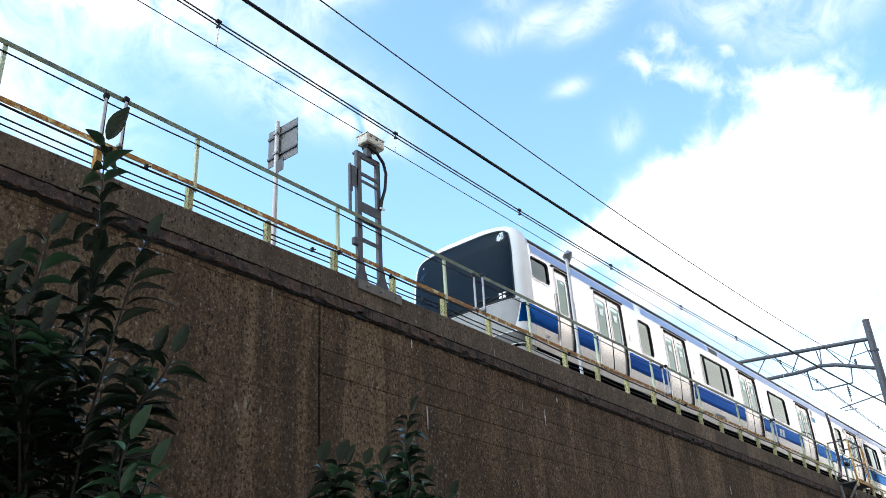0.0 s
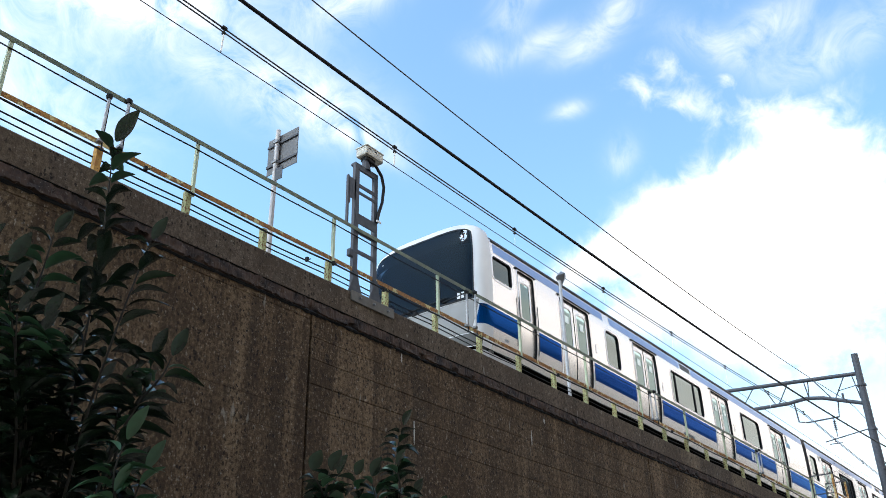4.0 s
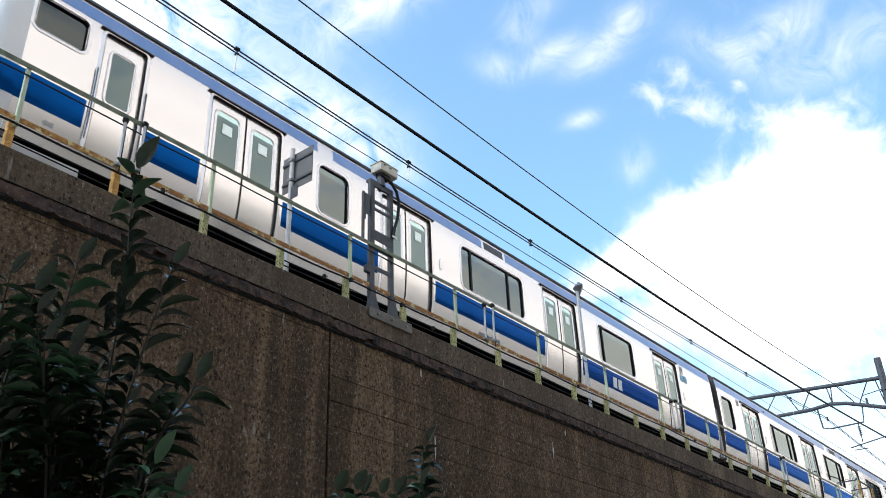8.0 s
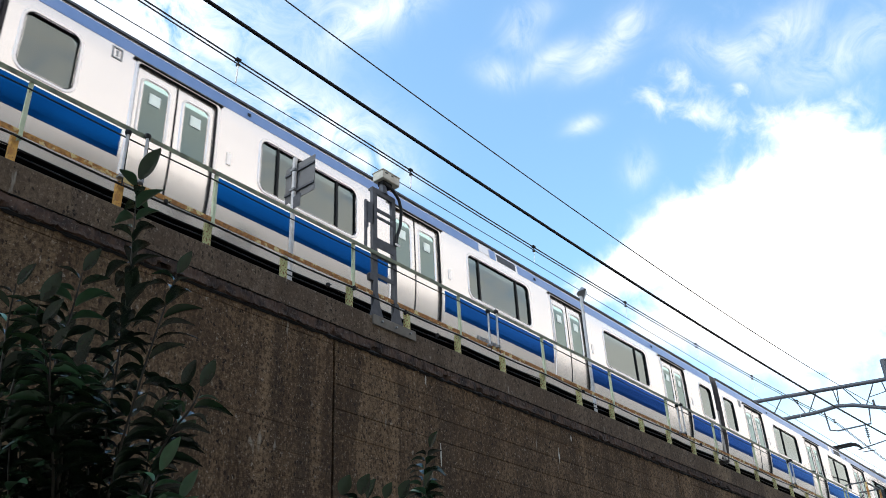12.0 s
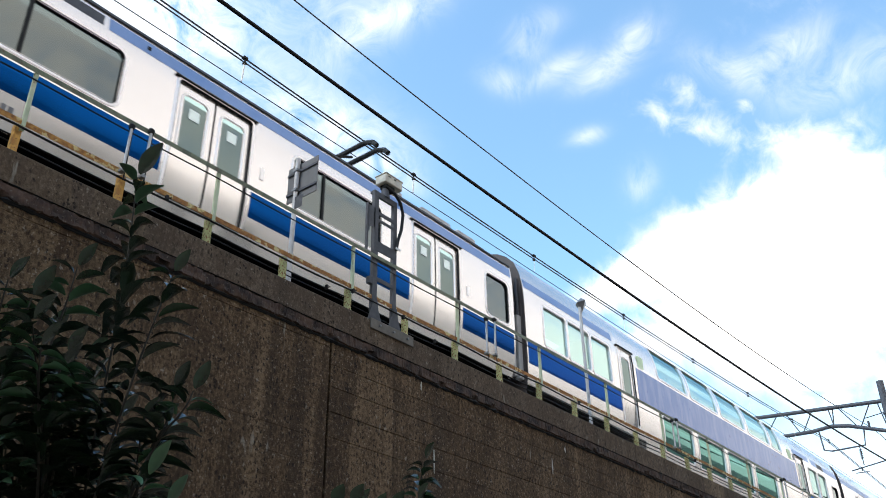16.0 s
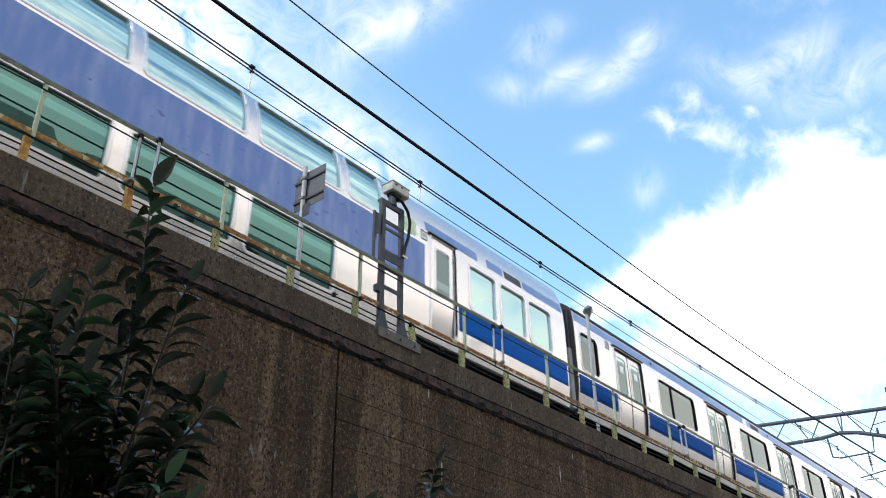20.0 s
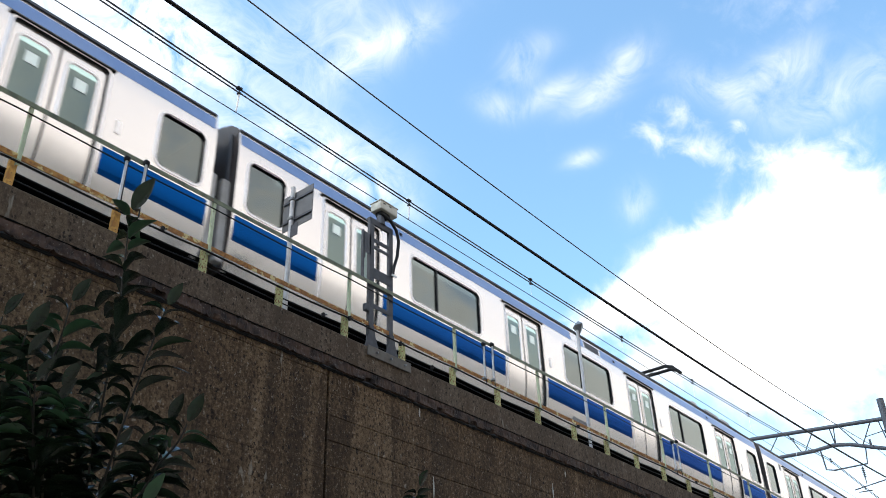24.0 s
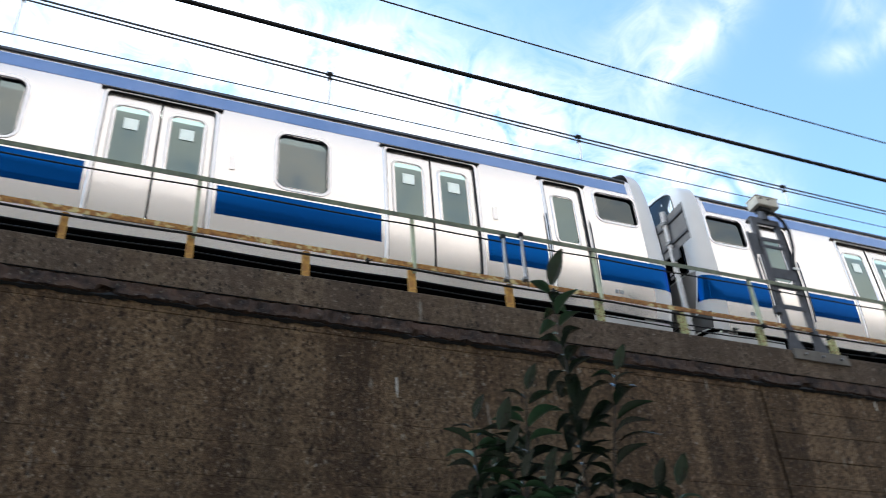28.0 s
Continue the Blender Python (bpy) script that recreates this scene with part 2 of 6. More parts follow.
def concrete_wall_material(name, tone_a, tone_b, tone_c, tone_d, pale_tone):
    m = bpy.data.materials.new(name)
    m.use_nodes = True
    nt = m.node_tree
    N, L = nt.nodes.new, nt.links.new
    b = nt.nodes["Principled BSDF"]
    b.inputs["Roughness"].default_value, b.inputs["Specular IOR Level"].default_value = 0.9, 0.25
    geo = N("ShaderNodeNewGeometry")

    def noise_tex(scale, detail, stretch, rough=0.6):
        mp, n = N("ShaderNodeMapping"), N("ShaderNodeTexNoise")
        mp.inputs["Scale"].default_value = stretch
        L(geo.outputs["Position"], mp.inputs[0]), L(mp.outputs[0], n.inputs["Vector"])
        n.inputs["Scale"].default_value, n.inputs["Detail"].default_value, n.inputs["Roughness"].default_value = scale, detail, rough
        return n.outputs["Fac"]

    def ranged(v, a, c, lo=0.0, hi=1.0):
        r = N("ShaderNodeMapRange")
        r.inputs["From Min"].default_value, r.inputs["From Max"].default_value = a, c
        r.inputs["To Min"].default_value, r.inputs["To Max"].default_value = lo, hi
        L(v, r.inputs["Value"])
        return r.outputs[0]

    def mixed(fac, a, c, mode="MIX"):
        x = N("ShaderNodeMix")
        x.data_type, x.blend_type = "RGBA", mode
        for key, val in (("Factor", fac), ("A", a), ("B", c)):
            if isinstance(val, tuple):
                x.inputs[key].default_value = (*val, 1)
            elif isinstance(val, float):
                x.inputs[key].default_value = val
            else:
                L(val, x.inputs[key])
        return x.outputs["Result"]

    blot = noise_tex(0.9, 8, (1, 1, 1))
    streak = noise_tex(2.6, 7, (1.6, 1, 0.16))
    fine_streak = noise_tex(11.0, 6, (1.3, 1, 0.07))
    grain = noise_tex(70.0, 6, (1, 1, 1), 0.7)
    col = mixed(ranged(blot, 0.38, 0.62), tone_a, tone_b)
    patch = noise_tex(2.7, 9, (1, 1, 0.6), 0.65)
    col = mixed(ranged(patch, 0.50, 0.62, 0, 0.6), col, tone_c)
    col = mixed(ranged(streak, 0.45, 0.75), col, tone_c)
    col = mixed(ranged(fine_streak, 0.55, 0.85, 0, 0.55), col, tone_d)
    col = mixed(ranged(grain, 0.42, 0.66, 0, 0.7), col, (0.05, 0.036, 0.026))
    run = noise_tex(1.1, 5, (2.2, 1, 0.07))
    col = mixed(ranged(run, 0.5, 0.66, 0, 0.6), col, (0.045, 0.033, 0.024))
    wash = noise_tex(1.0, 4, (1.9, 3, 0.08))
    col = mixed(ranged(wash, 0.54, 0.66, 0, 0.5), col, tone_d)

    sepx, edge = N("ShaderNodeSeparateXYZ"), noise_tex(3.0, 5, (1, 1, 0.25))
    L(geo.outputs["Position"], sepx.inputs[0])

    tone_o = (0.33, 0.235, 0.135)     # olive-brown seepage

    def stain(x, half, tone, amount):
        """A long vertical run of water stain with a ragged side."""
        a, c = N("ShaderNodeMath"), N("ShaderNodeMath")
        a.operation, c.operation = "MULTIPLY_ADD", "COMPARE"
        L(edge, a.inputs[0])
        a.inputs[1].default_value = 0.5
        L(sepx.outputs[0], a.inputs[2])
        L(a.outputs[0], c.inputs[0])
        c.inputs[1].default_value, c.inputs[2].default_value = x + 0.25, half
        return mixed(ranged(c.outputs[0], 0, 1, 0, amount), col, tone)

    for args in ((7.33, 0.25, tone_d, 0.32), (6.9, 0.14, tone_c, 0.45), (9.6, 0.3, tone_c, 0.35), (11.9, 0.2, tone_c, 0.35), (4.5, 0.12, tone_d, 0.25), (2.2, 0.3, tone_c, 0.3), (14.8, 0.5, tone_d, 0.25), (17.6, 0.5, tone_o, 0.25), (20.5, 0.6, tone_o, 0.3), (23.0, 0.5, tone_d, 0.25), (0.35, 0.4, tone_o, 0.22), (1.45, 0.3, tone_o, 0.22), (2.75, 0.45, tone_o, 0.2), (3.75, 0.25, tone_o, 0.16), (0.95, 0.1, tone_c, 0.4), (3.3, 0.07, tone_c, 0.4)):
        col = stain(*args)

    def stones(scale, stretch, size, share):
        """Scattered single marks, one to a cell in some of the cells."""
        mp, vo, warp, ad = N("ShaderNodeMapping"), N("ShaderNodeTexVoronoi"), N("ShaderNodeTexNoise"), N("ShaderNodeVectorMath")
        mp.inputs["Scale"].default_value = stretch
        warp.inputs["Scale"].default_value, warp.inputs["Detail"].default_value = scale * 1.7, 2
        L(geo.outputs["Position"], warp.inputs["Vector"])
        ad.operation = "MULTIPLY_ADD"
        L(warp.outputs["Color"], ad.inputs[0])
        ad.inputs[1].default_value = (1.1 / scale,) * 3
        L(geo.outputs["Position"], ad.inputs[2]), L(ad.outputs[0], mp.inputs[0]), L(mp.outputs[0], vo.inputs["Vector"])
        vo.inputs["Scale"].default_value = scale
        sp, mu = N("ShaderNodeSeparateColor"), N("ShaderNodeMath")
        L(vo.outputs["Color"], sp.inputs[0])
        mu.operation = "MULTIPLY"
        L(ranged(vo.outputs["Distance"], size, size * 0.6), mu.inputs[0]), L(ranged(sp.outputs[0], 1 - share, 1 - share * 0.6), mu.inputs[1])
        return mu.outputs[0]

    pale = stones(36.0, (1, 1, 0.9), 0.40, 0.36)
    col = mixed(ranged(pale, 0, 1, 0, 0.5), col, pale_tone)
    chip = stones(13.0, (1, 1, 0.5), 0.21, 0.46)
    col = mixed(ranged(chip, 0, 1, 0, 0.6), col, (0.40, 0.36, 0.30))
    pits = stones(26.0, (1, 1, 0.6), 0.45, 0.5)
    col = mixed(ranged(pits, 0, 1, 0, 0.95), col, (0.014, 0.011, 0.009))
    scar = stones(5.5, (1, 1, 0.33), 0.14, 0.85)
    col = mixed(ranged(scar, 0, 1, 0, 0.95), col, (0.008, 0.006, 0.005))
    board = noise_tex(1.0, 3, (0.22, 1, 15))
    col = mixed(ranged(board, 0.60, 0.66, 0, 0.4), col, tone_c)
    blotch = noise_tex(3.4, 9, (1, 1, 0.45), 0.7)
    col = mixed(ranged(blotch, 0.51, 0.60, 0, 0.5), col, tone_c)
    mottle = noise_tex(26.0, 6, (1, 1, 0.8), 0.75)
    col = mixed(ranged(mottle, 0.50, 0.58, 0, 0.85), col, tone_c)
    col = mixed(ranged(mottle, 0.46, 0.36, 0, 0.42), col, tone_d)
    drip = noise_tex(5.0, 3, (1.6, 1, 0.35))
    col = mixed(ranged(drip, 0.70, 0.76, 0, 0.55), col, (0.42, 0.39, 0.33))
    L(col, b.inputs["Base Color"])
    # shallow relief of grain and pits
    bp, add = N("ShaderNodeBump"), N("ShaderNodeMath")
    add.operation = "ADD"
    L(grain, add.inputs[0]), L(ranged(blot, 0.3, 0.7, 0, 0.7), add.inputs[1])
    L(add.outputs[0], bp.inputs["Height"])
    bp.inputs["Strength"].default_value, bp.inputs["Distance"].default_value = 1.0, 0.02
    L(bp.outputs[0], b.inputs["Normal"])
    return m


WALL_A, WALL_B, WALL_C, WALL_D = (0.1212, 0.07601, 0.04227), (0.2135, 0.1383, 0.07792), (0.05463, 0.03321, 0.01897), (0.3506, 0.2333, 0.1347)
M_WALL = concrete_wall_material("old_concrete", WALL_A, WALL_B, WALL_C, WALL_D, (0.46, 0.38, 0.29))
M_COPING = concrete_wall_material("coping_concrete", (0.1438, 0.1039, 0.07282), (0.191, 0.1421, 0.1006), (0.09551, 0.06664, 0.04607), (0.2484, 0.1833, 0.1303), (0.4011, 0.3165, 0.2378))
M_LEDGE = material("stained_ledge", (0.082, 0.047, 0.032), 0.95, second=(0.016, 0.010, 0.008), scale=7, detail=9, bump=1.0, bump_scale=26, spots=(0.13, 0.11, 0.09), spot_scale=30, spot_level=0.62)
M_GROUND = material("ground_concrete", (0.23, 0.188, 0.143), 0.95, second=(0.19, 0.155, 0.12), scale=0.4, bump=0.6, bump_scale=20)
M_BALLAST = material("ballast", (0.30, 0.26, 0.215), 0.95, second=(0.17, 0.145, 0.115), scale=18, bump=1.0, bump_scale=30)
M_STEEL_RAIL = material("rail_steel", (0.25, 0.17, 0.12), 0.5, 0.6, second=(0.18, 0.1, 0.06), scale=6)
M_SLEEPER = material("sleeper_concrete", (0.35, 0.33, 0.3), 0.9, scale=5)
M_SILVER = material("brushed_steel_body", (0.775, 0.732, 0.70), 0.22, 0.78, second=(0.725, 0.682, 0.652), scale=1.2, stretch=(0.4, 1, 2), low=0.3, high=0.7, coat=0.25)
M_RIM = material("painted_rim", (0.78, 0.75, 0.735), 0.3, 0.75, second=(0.74, 0.71, 0.695), scale=4)
M_DOOR = material("door_steel", (0.765, 0.72, 0.685), 0.24, 0.78, second=(0.80, 0.753, 0.715), scale=1.6, stretch=(2, 1, 0.4))
M_WHITE = material("white_front_paint", (0.72, 0.72, 0.72), 0.3, second=(0.67, 0.67, 0.67), scale=2, coat=0.3)
M_BLUE = material("blue_band_film", (0.0005, 0.048, 0.195), 0.14, 0.8, second=(0.0005, 0.036, 0.155), scale=1.5, stretch=(0.3, 1, 3), spec=0.2, edge=(0.22, 0.55, 1.0))
# lighter blue for the upper band: its sky reflection is in the colour
M_BLUE_PALE = material("blue_band_sky_sheen", (0.15, 0.26, 0.50), 0.28, 0.4, second=(0.20, 0.30, 0.53), scale=2.2, stretch=(1, 1, 0.5), spec=0.5)
# greyed, mottled tones paint the reflections on the broad band
M_BLUE_DECK = material("blue_band_broad_sheen", (0.075, 0.145, 0.36), 0.2, 0.4, second=(0.17, 0.235, 0.43), scale=2.6, stretch=(2.0, 1, 0.5), low=0.42, high=0.75, spec=0.5, spots=(0.05, 0.085, 0.29), spot_scale=9, spot_level=0.66)
M_ROOF = material("roof_coating", (0.50, 0.50, 0.51), 0.7, second=(0.4, 0.4, 0.4), scale=3)
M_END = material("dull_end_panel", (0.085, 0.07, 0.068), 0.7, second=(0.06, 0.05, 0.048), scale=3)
M_GUTTER = material("gutter_dark", (0.05, 0.05, 0.055), 0.6)
M_RUBBER = material("black_rubber", (0.007, 0.007, 0.0075), 0.65, spec=0.3)
# near-black, with the deep shade below the floor put into the colour
M_UNDER = material("underframe_shade_black", (0.004, 0.0038, 0.0036), 0.95, second=(0.003, 0.0028, 0.0026), scale=5, spec=0.05)
# for the added walls out of view; its tone sets bounce and reflections
M_PLASTER = material("unseen_wall_plaster", (0.58, 0.49, 0.41), 0.9, second=(0.50, 0.42, 0.35), scale=0.7, bump=0.2)
M_FRONT = material("silver_front_paint", (0.25, 0.236, 0.222), 0.35, 0.15, second=(0.22, 0.206, 0.194), scale=3, coat=0.2)
M_BUMPER = material("dark_bumper_paint", (0.11, 0.106, 0.102), 0.45, second=(0.09, 0.086, 0.082), scale=4)
M_SKIRT = material("skirt_grey", (0.45, 0.45, 0.45), 0.5, second=(0.36, 0.35, 0.34), scale=4)
M_INSIDE = material("interior_panel", (0.72, 0.73, 0.71), 0.6, second=(0.66, 0.67, 0.66), scale=2)
M_SEAT = material("seat_fabric", (0.05, 0.12, 0.2), 0.9, second=(0.07, 0.07, 0.12), scale=30)
M_FLOOR = material("vinyl_floor", (0.3, 0.3, 0.32), 0.7)
M_GLASS = glass_material("train_glass", (0.03, 0.038, 0.04), ior=2.1, sheen=(0.9, 1.0, 0.97))
M_GLASS_CAB = glass_material("cab_side_glass", (0.012, 0.014, 0.014), ior=1.7, sheen=(0.9, 1.0, 0.97))
M_GLASS_DOOR = glass_material("door_glass", (0.20, 0.26, 0.26), ior=2.1, sheen=(0.80, 1.0, 0.97))
M_GLASS_GREEN = glass_material("green_tinted_glass", (0.54, 0.74, 0.71), ior=7.5, sheen=(0.74, 1.0, 0.955))
M_GLASS_LOW = glass_material("dark_green_glass", (0.10, 0.22, 0.20), ior=2.2, sheen=(0.50, 1.0, 0.9))
M_GLASS_DARK = glass_material("windscreen_glass", (0.12, 0.15, 0.18), rough=0.03, ior=1.26, sheen=(0.50, 0.68, 0.9))
M_LAMP = bpy.data.materials.new("ceiling_lamp_glow")
M_LAMP.use_nodes = True
M_LAMP.node_tree.nodes["Principled BSDF"].inputs["Emission Color"].default_value = (0.92, 1.0, 0.95, 1)
M_LAMP.node_tree.nodes["Principled BSDF"].inputs["Emission Strength"].default_value = 1.4
M_LAMP_DECK = M_LAMP.copy()
M_LAMP_DECK.node_tree.nodes["Principled BSDF"].inputs["Emission Strength"].default_value = 0.3
M_STICKER = material("pale_sticker", (0.8, 0.9, 0.86), 0.35, 0.4)
M_GREY_MARK = material("grey_marking", (0.22, 0.23, 0.25), 0.6)
M_PALE_MARK = material("pale_grey_marking", (0.40, 0.41, 0.42), 0.6)
M_CYAN = material("pale_blue_marking", (0.3, 0.55, 0.75), 0.6)
M_CLOVER = material("green_emblem", (0.55, 0.78, 0.45), 0.4, second=(0.65, 0.82, 0.58), scale=6)
M_LOGO = material("white_marking", (0.8, 0.8, 0.8), 0.5)
M_FENCE = material("pale_green_paint", (0.44, 0.51, 0.34), 0.6, second=(0.52, 0.57, 0.41), scale=20, spots=(0.16, 0.07, 0.03), spot_scale=45, spot_level=0.63, bump=0.2, island=0.12)
M_FENCE_OLD = material("flaking_green_paint", (0.52, 0.53, 0.25), 0.7, second=(0.40, 0.42, 0.2), scale=25, spots=(0.22, 0.10, 0.035), spot_scale=34, spot_level=0.53, bump=0.4, island=0.15)
M_RUST = material("rusty_rail", (0.44, 0.21, 0.06), 0.85, second=(0.20, 0.085, 0.035), scale=30, spots=(0.66, 0.56, 0.28), spot_scale=13, spot_level=0.56, bump=0.5, bump_scale=50)
M_RUST_BARE = material("orange_rusty_rail", (0.52, 0.26, 0.065), 0.85, second=(0.24, 0.10, 0.035), scale=26, spots=(0.66, 0.52, 0.24), spot_scale=11, spot_level=0.53, bump=0.5, bump_scale=50)
M_RUST_POST = material("orange_rust_post", (0.66, 0.38, 0.09), 0.85, second=(0.42, 0.20, 0.06), scale=22, spots=(0.16, 0.08, 0.04), spot_scale=45, bump=0.4, island=0.2)
M_TOPRAIL = material("dark_green_rail", (0.075, 0.095, 0.06), 0.5, second=(0.17, 0.20, 0.12), scale=10, spots=(0.12, 0.07, 0.04), spot_scale=18, spot_level=0.62)
M_CABLE = material("black_cable", (0.007, 0.007, 0.008), 0.55, spec=0.3)
M_WIRE = material("dark_copper_wire", (0.05, 0.05, 0.055), 0.5, 0.3)
M_GALV = material("galvanised_steel", (0.26, 0.265, 0.275), 0.5, 0.5, second=(0.2, 0.205, 0.215), scale=16, bump=0.1)
M_GALV_DARK = material("weathered_grey_steel", (0.085, 0.09, 0.105), 0.6, 0.4, second=(0.06, 0.064, 0.075), scale=14, bump=0.15)
M_SIGN = material("sign_back_metal", (0.15, 0.15, 0.155), 0.6, 0.2, second=(0.12, 0.12, 0.125), scale=6)
M_PLATE = material("dull_plate", (0.17, 0.155, 0.135), 0.8, second=(0.12, 0.105, 0.09), scale=9, bump=0.2)
M_IVORY = material("ivory_box_paint", (0.62, 0.59, 0.50), 0.5, second=(0.5, 0.47, 0.4), scale=12)
M_WHITE_PIPE = material("pale_grey_pipe", (0.62, 0.62, 0.63), 0.5, second=(0.5, 0.5, 0.52), scale=20)
M_POLE_WHITE = material("white_painted_pole", (0.66, 0.63, 0.62), 0.5, second=(0.52, 0.5, 0.49), scale=15)
M_INSUL = material("white_insulated_dropper", (0.85, 0.85, 0.85), 0.5)
M_STAIN_WHITE = material("lime_stain", (0.55, 0.53, 0.48), 0.95, scale=30)
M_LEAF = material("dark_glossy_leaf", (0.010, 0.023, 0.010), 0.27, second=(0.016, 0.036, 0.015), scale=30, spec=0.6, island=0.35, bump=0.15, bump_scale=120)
M_LEAF_YOUNG = material("young_leaf", (0.035, 0.088, 0.042), 0.36, second=(0.05, 0.125, 0.06), scale=30, spec=0.6, island=0.25)
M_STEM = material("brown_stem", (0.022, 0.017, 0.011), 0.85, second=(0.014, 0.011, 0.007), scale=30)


# ---- mesh helpers ----
class Geo:
    """Vertices and faces of one mesh."""

    def __init__(self):
        self.v, self.f = [], []

    def add(self, verts, faces):
        n = len(self.v)
        self.v += [tuple(p) for p in verts]
        self.f += [tuple(i + n for i in f) for f in faces]
        return self

    def box(self, x0, x1, y0, y1, z0, z1, c=0.0):
        """A box, with its long edges cut by c."""
        if c <= 0:
            vs = [(x, y, z) for x in (x0, x1) for y in (y0, y1) for z in (z0, z1)]
            return self.add(vs, [(0, 1, 3, 2), (4, 6, 7, 5), (0, 4, 5, 1), (2, 3, 7, 6), (0, 2, 6, 4), (1, 5, 7, 3)])
        bm = bmesh.new()
        bmesh.ops.create_cube(bm, size=1.0)
        for p in bm.verts:
            p.co = Vector(((x0 + x1) / 2 + p.co.x * (x1 - x0), (y0 + y1) / 2 + p.co.y * (y1 - y0), (z0 + z1) / 2 + p.co.z * (z1 - z0)))
        bmesh.ops.bevel(bm, geom=bm.edges[:], offset=c, segments=2, affect="EDGES", profile=0.5)
        bm.verts.index_update()
        self.add([p.co[:] for p in bm.verts], [[p.index for p in f.verts] for f in bm.faces])
        bm.free()
        return self

    def tube(self, pts, r, n=8, cap=True):
        """A round bar along a line of points; r may be one radius or one a point."""
        pts = [Vector(p) for p in pts]
        rs = r if isinstance(r, (list, tuple)) else [r] * len(pts)
        base = len(self.v)
        up = None
        for i, p in enumerate(pts):
            d = (pts[min(i + 1, len(pts) - 1)] - pts[max(i - 1, 0)]).normalized()
            if up is None:
                up = d.orthogonal().normalized()
            side = d.cross(up).normalized()
            up = side.cross(d).normalized()
            for k in range(n):
                a = 2 * math.pi * k / n
                self.v.append(tuple(p + (up * math.cos(a) + side * math.sin(a)) * rs[i]))
        for i in range(len(pts) - 1):
            for k in range(n):
                a, b = base + i * n + k, base + i * n + (k + 1) % n
                self.f.append((a, b, b + n, a + n))
        if cap:
            self.f.append(tuple(base + k for k in reversed(range(n))))
            self.f.append(tuple(base + (len(pts) - 1) * n + k for k in range(n)))
        return self

    def prism(self, loop, a, b, axis="x"):
        """A closed outline of (p, q) pairs pushed from a to b along an axis."""
        put = {"x": lambda p, q, t: (t, p, q), "y": lambda p, q, t: (p, t, q), "z": lambda p, q, t: (p, q, t)}[axis]
        n = len(loop)
        vs = [put(p, q, a) for p, q in loop] + [put(p, q, b) for p, q in loop]
        fs = [(i, (i + 1) % n, (i + 1) % n + n, i + n) for i in range(n)] + [tuple(reversed(range(n))), tuple(range(n, 2 * n))]
        return self.add(vs, fs)

    def mesh(self, name, mat, smooth=False):
        me = bpy.data.meshes.new(name)
        me.from_pydata(self.v, [], self.f)
        bm = bmesh.new()
        bm.from_mesh(me)
        bmesh.ops.remove_doubles(bm, verts=bm.verts[:], dist=1e-5)
        if "glass" not in mat.name:
            bmesh.ops.recalc_face_normals(bm, faces=bm.faces[:])
        bm.to_mesh(me)
        bm.free()
        me.materials.append(mat)
        if smooth:
            me.shade_smooth()
            me.set_sharp_from_angle(angle=radians(40))
        me.update()
        return me


def part(name, geo, mat, parent=None, label="", smooth=False, m=None):
    """Links a Geo or a ready mesh as one object under a thing or a part."""
    me = geo if isinstance(geo, bpy.types.Mesh) else geo.mesh(name, mat, smooth)
    ob = new(name, me)
    if parent is not None:
        ob.parent = parent
    if m is not None:
        ob.matrix_basis = m
    if label:
        ob["label"] = label
    return ob


def thing(name, label, category, group="", m=None, kind=""):
    ob = new(name)
    ob.empty_display_size = 0.2
    if m is not None:
        ob.matrix_basis = m
    return tagged(ob, label, category, group, kind)


# ---- structure: ground, embankment, retaining wall, track ----
RAIL_Z, TRACK_Y = 6.6, 10.095
WALL_Y, WALL_TOP, LEDGE_TOP, LEDGE_LOW = 6.93, 6.15, 5.82, 5.65
JOINT_X, PANEL = 6.67, 8.88


def ground_and_track():
    g = Geo().add([(-2500, -2500, 0), (2500, -2500, 0), (2500, 2500, 0), (-2500, 2500, 0)], [(0, 1, 2, 3)])
    tagged(part("ground", g, M_GROUND), "pale worn concrete ground below the railway", "ground", kind="structure")
    bank = Geo().prism([(7.35, -0.02), (7.35, 6.02), (9.0, 6.12), (15.2, 6.12), (16.2, 5.9), (22, -0.02)], -330, 360, "x")
    tagged(part("embankment", bank, M_BALLAST), "ballasted railway embankment behind the wall", "embankment", kind="structure")
    for y in (TRACK_Y - 0.5335, TRACK_Y + 0.5335):
        loop = [(y - 0.06, 6.44), (y + 0.06, 6.44), (y + 0.015, 6.47), (y + 0.015, 6.56), (y + 0.033, 6.57), (y + 0.033, 6.6), (y - 0.033, 6.6), (y - 0.033, 6.57), (y - 0.015, 6.56), (y - 0.015, 6.47)]
        tagged(part("rail", Geo().prism(loop, -330, 360, "x"), M_STEEL_RAIL), "worn steel running rail on concrete sleepers", "rail", "running rails", "structure")
    sl = Geo()
    for i in range(-70, 160):
        sl.box(i * 0.65 - 0.11, i * 0.65 + 0.11, TRACK_Y - 1.0, TRACK_Y + 1.0, 6.28, 6.44)
    tagged(part("sleepers", sl, M_SLEEPER), "row of concrete sleepers in ballast", "sleepers", kind="stuff")


